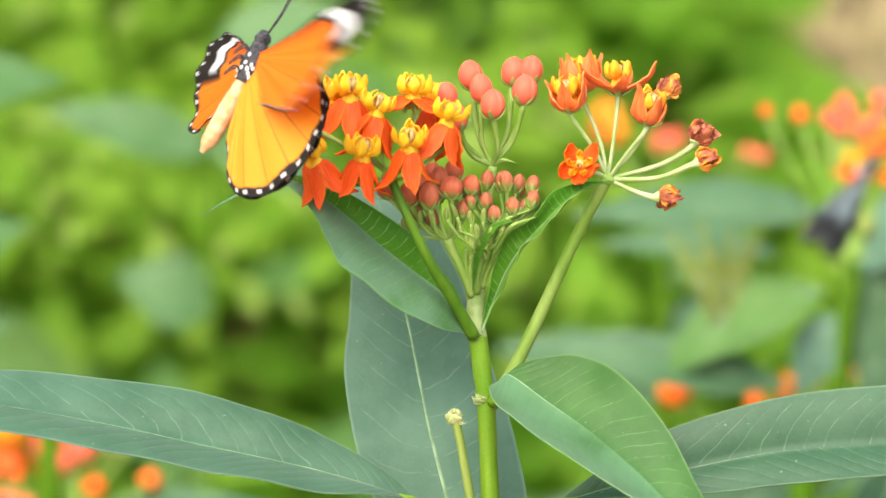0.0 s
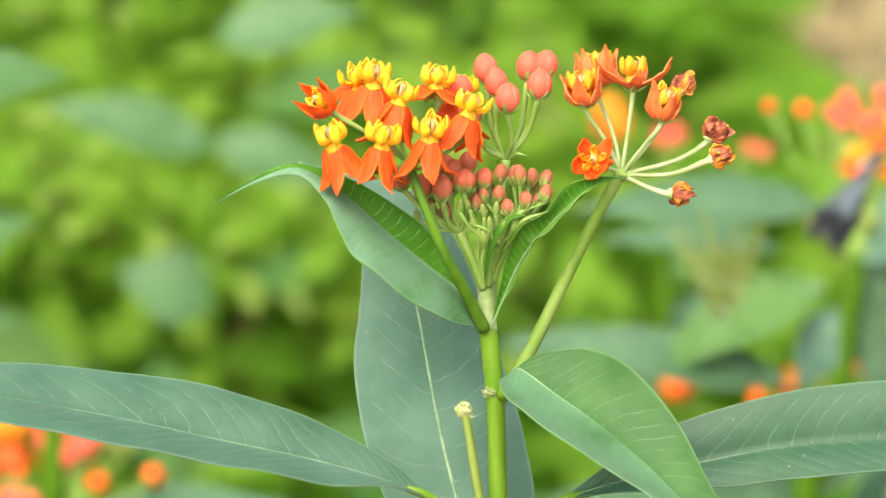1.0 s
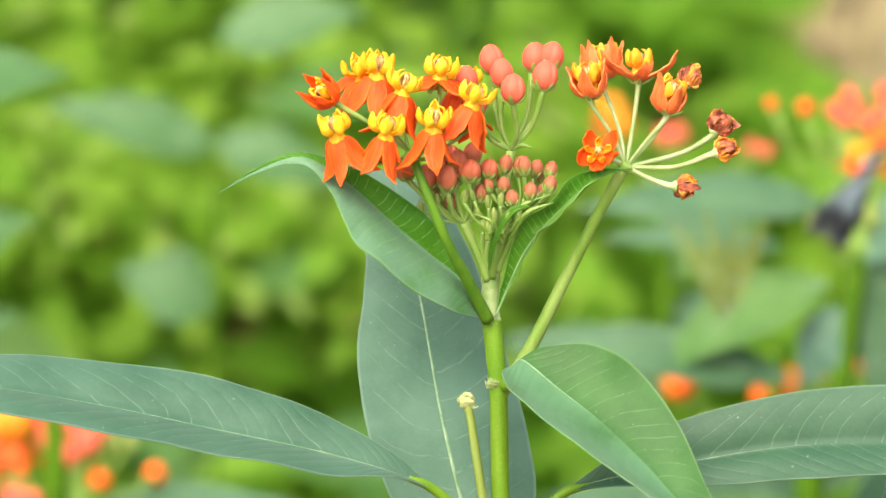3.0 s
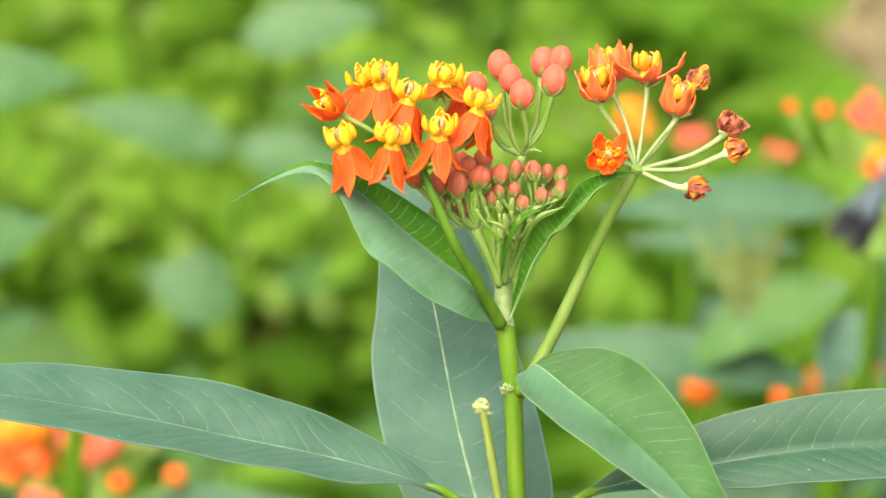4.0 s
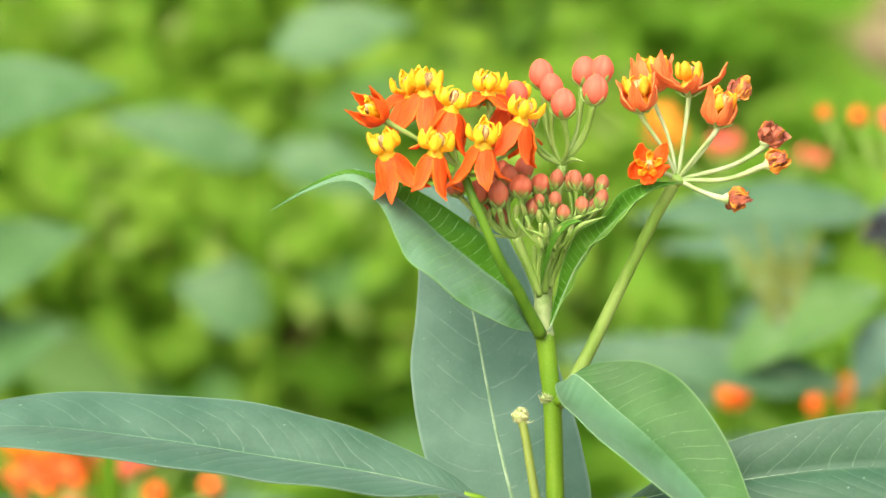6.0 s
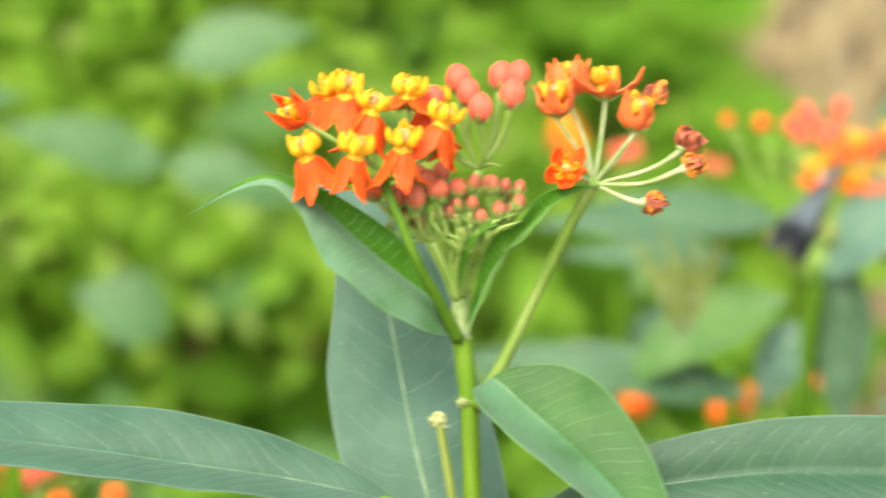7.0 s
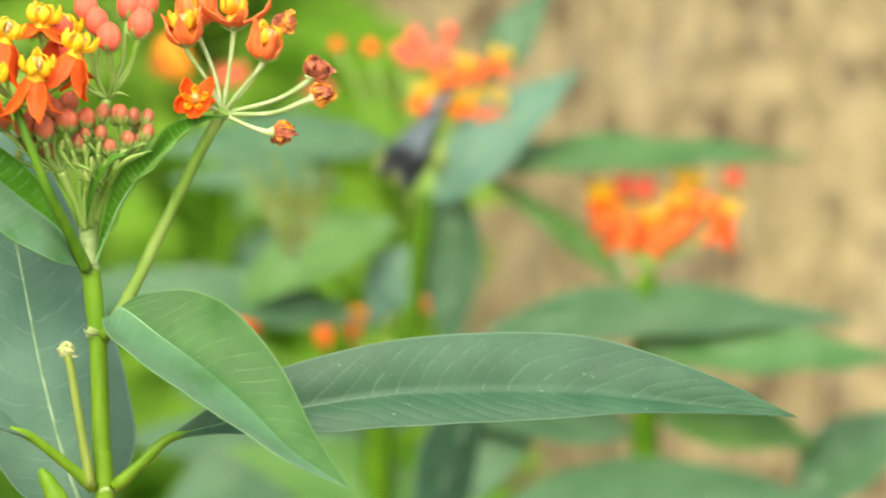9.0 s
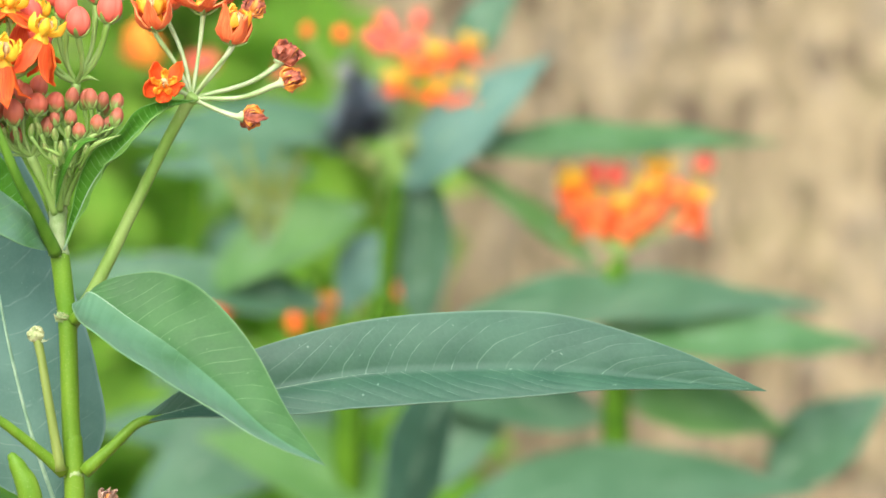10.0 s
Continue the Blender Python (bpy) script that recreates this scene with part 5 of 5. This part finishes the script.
def butterfly(label, fore_mat, hind_mat, abdomen_mat, size, wording):
    """Head towards +y, back up, wings hinged along the body. Returns the thing and its right and left wings."""
    b = tagged(new("butterfly"), label, "butterfly")
    s = size
    th = bmesh.new()
    tube(th, [(0, -3 * s, 0), (0, 0.5 * s, 0.3 * s), (0, 4.5 * s, 0)], [1.5 * s, 2.3 * s, 1.4 * s], n=12, sides=12, rough=0.12)
    thorax = part("thorax", th, BODY, b, "furry black chest")
    rng = random.Random(4)
    for k in range(30):
        a, y = rng.uniform(0, 6.28), rng.uniform(-2.5, 4) * s
        r = (2.15 - 0.07 * (y / s) ** 2) * s
        dot = bud_mesh(0.42 * s, 0.3 * s, lobes=0)
        part("white_spot", dot, BODY_SPOT, thorax, at=Matrix.Translation(V(r * math.cos(a), y, r * math.sin(a))))
    hd = bmesh.new()
    tube(hd, [(0, 4 * s, 0), (0, 5.6 * s, 0), (0, 7 * s, -0.2 * s)], [1.0 * s, 1.5 * s, 0.7 * s], n=8, sides=12, rough=0.1)
    head = part("head", hd, BODY, b, "black head with white dots")
    for side in (-1, 1):
        e = bud_mesh(0.6 * s, 0.6 * s, lobes=0)
        part("eye", e, BODY, head, at=Matrix.Translation(V(side * 1.2 * s, 5.8 * s, -0.3 * s)))
        an = bmesh.new()
        tube(an, [(side * 0.4 * s, 6.6 * s, 0.4 * s), (side * 2.5 * s, 11 * s, 1.2 * s), (side * 5 * s, 15.5 * s, 1.4 * s), (side * 6 * s, 17.5 * s, 1.2 * s)],
             [0.16 * s, 0.13 * s, 0.16 * s, 0.32 * s], n=14, sides=6)
        part("antenna", an, BODY, head, "thin black clubbed feeler")
    ab = bmesh.new()
    tube(ab, [(0, -2.5 * s, 0), (0, -8 * s, -0.4 * s), (0, -14 * s, -1 * s), (0, -17 * s, -1.4 * s)], [1.3 * s, 1.7 * s, 1.5 * s, 0.5 * s], n=18, sides=12, rough=0.06)
    part("abdomen", ab, abdomen_mat, b, wording[0])
    for x0, y0 in ((1, 2.5), (-1, 2.5), (1, 0.5), (-1, 0.5), (1, -1.5), (-1, -1.5)):
        lg = bmesh.new()
        tube(lg, [(x0 * 0.8 * s, y0 * s, -1 * s), (x0 * 1.7 * s, (y0 + 0.6) * s, -2.4 * s), (x0 * 1.3 * s, (y0 - 1.4) * s, -3.6 * s)], [0.25 * s, 0.2 * s, 0.1 * s], n=8, sides=5)
        part("leg", lg, BODY, b)
    wings = []
    for side in (1, -1):
        f = wing_mesh([(side * 1 * s, 3.4 * s), (side * 1 * s, 2.4 * s), (side * 1 * s, 1.4 * s)],
                      [(side * 15 * s, 15.5 * s), (side * 26 * s, 22.5 * s), (side * 34 * s, 23 * s), (side * 35 * s, 17 * s), (side * 29 * s, 8 * s), (side * 26 * s, 0 * s), (side * 13 * s, -3.5 * s)])
        h = wing_mesh([(side * 1 * s, 1.4 * s), (side * 1 * s, -0.6 * s), (side * 1 * s, -2.6 * s)],
                      [(side * 14 * s, 4 * s), (side * 23 * s, -2 * s), (side * 25 * s, -11 * s), (side * 20 * s, -20 * s), (side * 11 * s, -22 * s), (side * 3.5 * s, -14 * s)])
        fw = part("forewing", f, fore_mat, b, wording[1])
        hw = part("hindwing", h, hind_mat, b, wording[2])
        wings += [(side, fw, 0.0), (side, hw, -0.0004)]
    return b, wings


ORANGE_FORE = wing_material("orange_forewing", (0.90, 0.27, 0.012), (0.72, 0.10, 0.008), (0.015, 0.012, 0.012), (0.85, 0.85, 0.85), True)
ORANGE_HIND = wing_material("orange_hindwing", (0.92, 0.43, 0.035), (0.88, 0.30, 0.015), (0.02, 0.015, 0.012), (0.82, 0.80, 0.76), False)
SLATE_FORE = wing_material("slate_forewing", (0.024, 0.028, 0.032), (0.014, 0.017, 0.020), (0.010, 0.011, 0.013), (0.40, 0.52, 0.56), False, 0.55, 0.94)
SLATE_HIND = wing_material("slate_hindwing", (0.024, 0.028, 0.032), (0.014, 0.017, 0.020), (0.010, 0.011, 0.013), (0.40, 0.52, 0.56), False, 0.55, 0.94)
tiger, tiger_wings = butterfly("orange butterfly with black and white wing tips in flight", ORANGE_FORE, ORANGE_HIND, ABDOMEN, 1.0,
                                 ("buff-coloured tapering abdomen", "orange forewing with a black tip and white band", "orange hindwing with a black edge"))
slate, slate_wings = butterfly("dark slate butterfly resting on a milkweed head", SLATE_FORE, SLATE_HIND, BODY, 0.80,
                                 ("black tapering abdomen", "slate forewing with pale blue streaks", "slate hindwing with pale blue streaks"))


def facing(x, y, z, head, dorsal):
    """A pose in the flower head's space (mm) with the head and the back turned the given ways."""
    f = Vector(head).normalized()
    r = f.cross(Vector(dorsal)).normalized()
    u = r.cross(f)
    m = Matrix((r, f, u)).transposed().to_4x4()
    return VIEW @ Matrix.Translation(V(x, y, z)) @ m


def beat(angle, side, drop, sweep=0.0):
    """A wing lifted by that many degrees about the body's length and swept back in its own plane."""
    return pose(0, 0, drop, 0, -side * angle, 0) @ pose(0, 0, 0, 0, 0, -side * sweep)


def motions():
    pivot = Matrix.Translation(V(11.6, 0, -5.9))
    sway = [(0, -1.26), (0.5, 0.0), (1, -0.28), (1.5, 0.34), (2, 0.34), (3.5, 0), (4, -0.86), (4.5, 0.34), (5, -0.17), (6.5, 0), (10, 0)]
    walk(plant, [(t, VIEW @ pivot @ pose(0, 0, 0, 0, a, 0) @ pivot.inverted() @ Matrix.Translation(V(*ROOT))) for t, a in sway])
    # the lower leaves bob in the draught while the stem sways
    times = [0, 0.5, 1, 1.5, 2, 3.5, 4, 4.5, 5, 6.5, 7, 7.5, 8, 8.5, 9, 9.5, 10]
    bobs = [(leaf_low, (-1.2, -5, -42.3), [0.5, 0.3, 0.4, 1.3, 0.8, 0, 0, -0.3, -2.4, -2.4, -3.0, 0.4, -1.6, -1.6, -1.6, -1.6, -1.6]),
            (leaf_long, (22.5, -3, -42.5), [-2.0, -1.8, -2.0, -0.5, 0.3, 0, 0, 0, 3.0, 2.3, 3.0, 1.9, 3.2, 1.8, 0.9, 0.9, 0.0]),
            (leaf_front, (13.2, -5, -20.6), [-3.2, -3.2, -3.2, -3.2, -1.6, 0, -0.8, 1.8, 5.0, 2.6, 2.8, 0.4, 1.6, 0, -1.2, -1.8, -3.0])]
    for ob, foot, angles in bobs:
        at = Matrix.Translation(V(*foot))
        held = [float(np.interp(t, [q[0] for q in sway], [q[1] for q in sway])) for t in times]
        walk(ob, [(t, ON @ at @ pose(0, 0, 0, 0, g - h, 0) @ at.inverted()) for t, g, h in zip(times, angles, held)])
    # the open umbel nods about the foot of its stalk
    nods = [(0, -1.4), (0.5, 1.5), (1, 0.5), (1.5, 0.4), (2, 0), (3.5, 0), (4, -1.0), (4.5, 0.3), (5, -1.2), (6.5, 0.1), (7, 0.4), (7.5, 1.4), (8, 0.9), (8.5, 2.2), (9, 1.6), (9.5, 1.0), (10, 1.0)]
    heel = Matrix.Translation(V(8.6, -1.8, -12.6))
    for ob in swaying:
        held = ON.inverted() @ ob.matrix_basis
        walk(ob, [(t, ON @ heel @ pose(0, 0, 0, 0, g, 0) @ heel.inverted() @ held) for t, g in nods])
    # the orange butterfly beats twice on its way out, turning its back and its side by turns
    a, b, ab = (0.30, -0.79, 0.54), (0.10, 0.0, 1.0), (0.28, -0.30, 0.91)
    da, db, dab = (-0.11, -0.59, -0.80), (-0.66, -0.74, 0.05), (-0.50, -0.80, -0.15)
    c, dc = (0.41, 0.13, 0.90), (0.91, 0.0, -0.41)
    flight = [(0, -30.2, -25, 34.2, c, dc), (0.033, -30.1, -24.6, 33.9, c, dc), (0.067, -30, -18, 31.5, (0.28, 0.0, 0.96), (0.55, -0.80, -0.16)), (0.1, -28.5, -14, 29.0, b, db), (0.15, -40, -14, 28.5, ab, dab),
              (0.2, -48, -14, 28.6, a, da), (0.25, -54, -15, 29.5, ab, dab), (0.3, -56, -16, 31, b, db), (0.35, -61, -17, 32, ab, dab), (0.4, -64, -18, 33, a, da),
              (0.5, -118, -30, 37, a, da), (0.7, -230, -60, 60, a, da), (1.5, -900, -200, 260, a, da), (10, -6000, -900, 1500, a, da)]
    walk(tiger, [(t, facing(x, y, z, h, d)) for t, x, y, z, h, d in flight])
    # seconds; right and left forewing, right and left hindwing lifted; right and left forewing swept
    beats = [(0, -15, 23, 137, 41, 27, 15), (0.03, -6, 34, 133, 48, 24, 13), (0.06, 66, 40, 66, 84, 20, 10), (0.1, 84, 56, 84, 56, 42, 0), (0.133, 84, 60, 84, 60, 42, 0),
             (0.167, 60, 60, 60, 60, 0, 0), (0.2, 44, 64, 44, 94, -28, -22), (0.233, 64, 70, 64, 70, -10, 0), (0.25, 74, 76, 74, 76, 10, 0), (0.3, 84, 80, 84, 80, 20, 0),
             (0.35, 74, 76, 74, 76, 10, 0), (0.4, 25, 62, 25, 96, -32, -22), (0.5, 70, 75, 70, 75, 0, 0), (0.7, 20, 20, 20, 20, 0, 0), (1.5, 70, 70, 70, 70, 0, 0), (10, 70, 70, 70, 70, 0, 0)]
    for side, ob, drop in tiger_wings:
        k = 0 if side > 0 else 1
        walk(ob, [(row[0], beat(row[1 + k + (2 if drop else 0)], side, drop, 0 if drop else row[5 + k])) for row in beats])
    # the dark one clings with folded wings, then shifts and opens them
    rest = facing(0, 0, 0, (0.66, 0.05, 0.75), (0.20, -0.95, -0.12))
    rest.translation = place(1560, 292, 1.385)
    spread = facing(0, 0, 0, (0.12, 0.1, 0.98), (-0.05, -1.0, 0.1))
    spread.translation = place(1553, 300, 1.40)
    lift = facing(0, 0, 0, (0.22, 0.1, 0.96), (0.32, -0.93, 0.02))
    lift.translation = place(1452, 256, 1.40)
    walk(slate, [(0, rest), (9.7, rest), (9.8, rest), (9.9, spread), (10, lift)])
    for side, ob, drop in slate_wings:
        fold = 74 if drop == 0 else 40
        walk(ob, [(0, beat(86, side, drop, fold)), (9.7, beat(86, side, drop, fold)), (9.8, beat(50, side, drop, fold * 0.55)), (9.9, beat(6, side, drop, fold * 0.25)),
                  (10, beat(76, side, drop, fold * 0.8))])


motions()
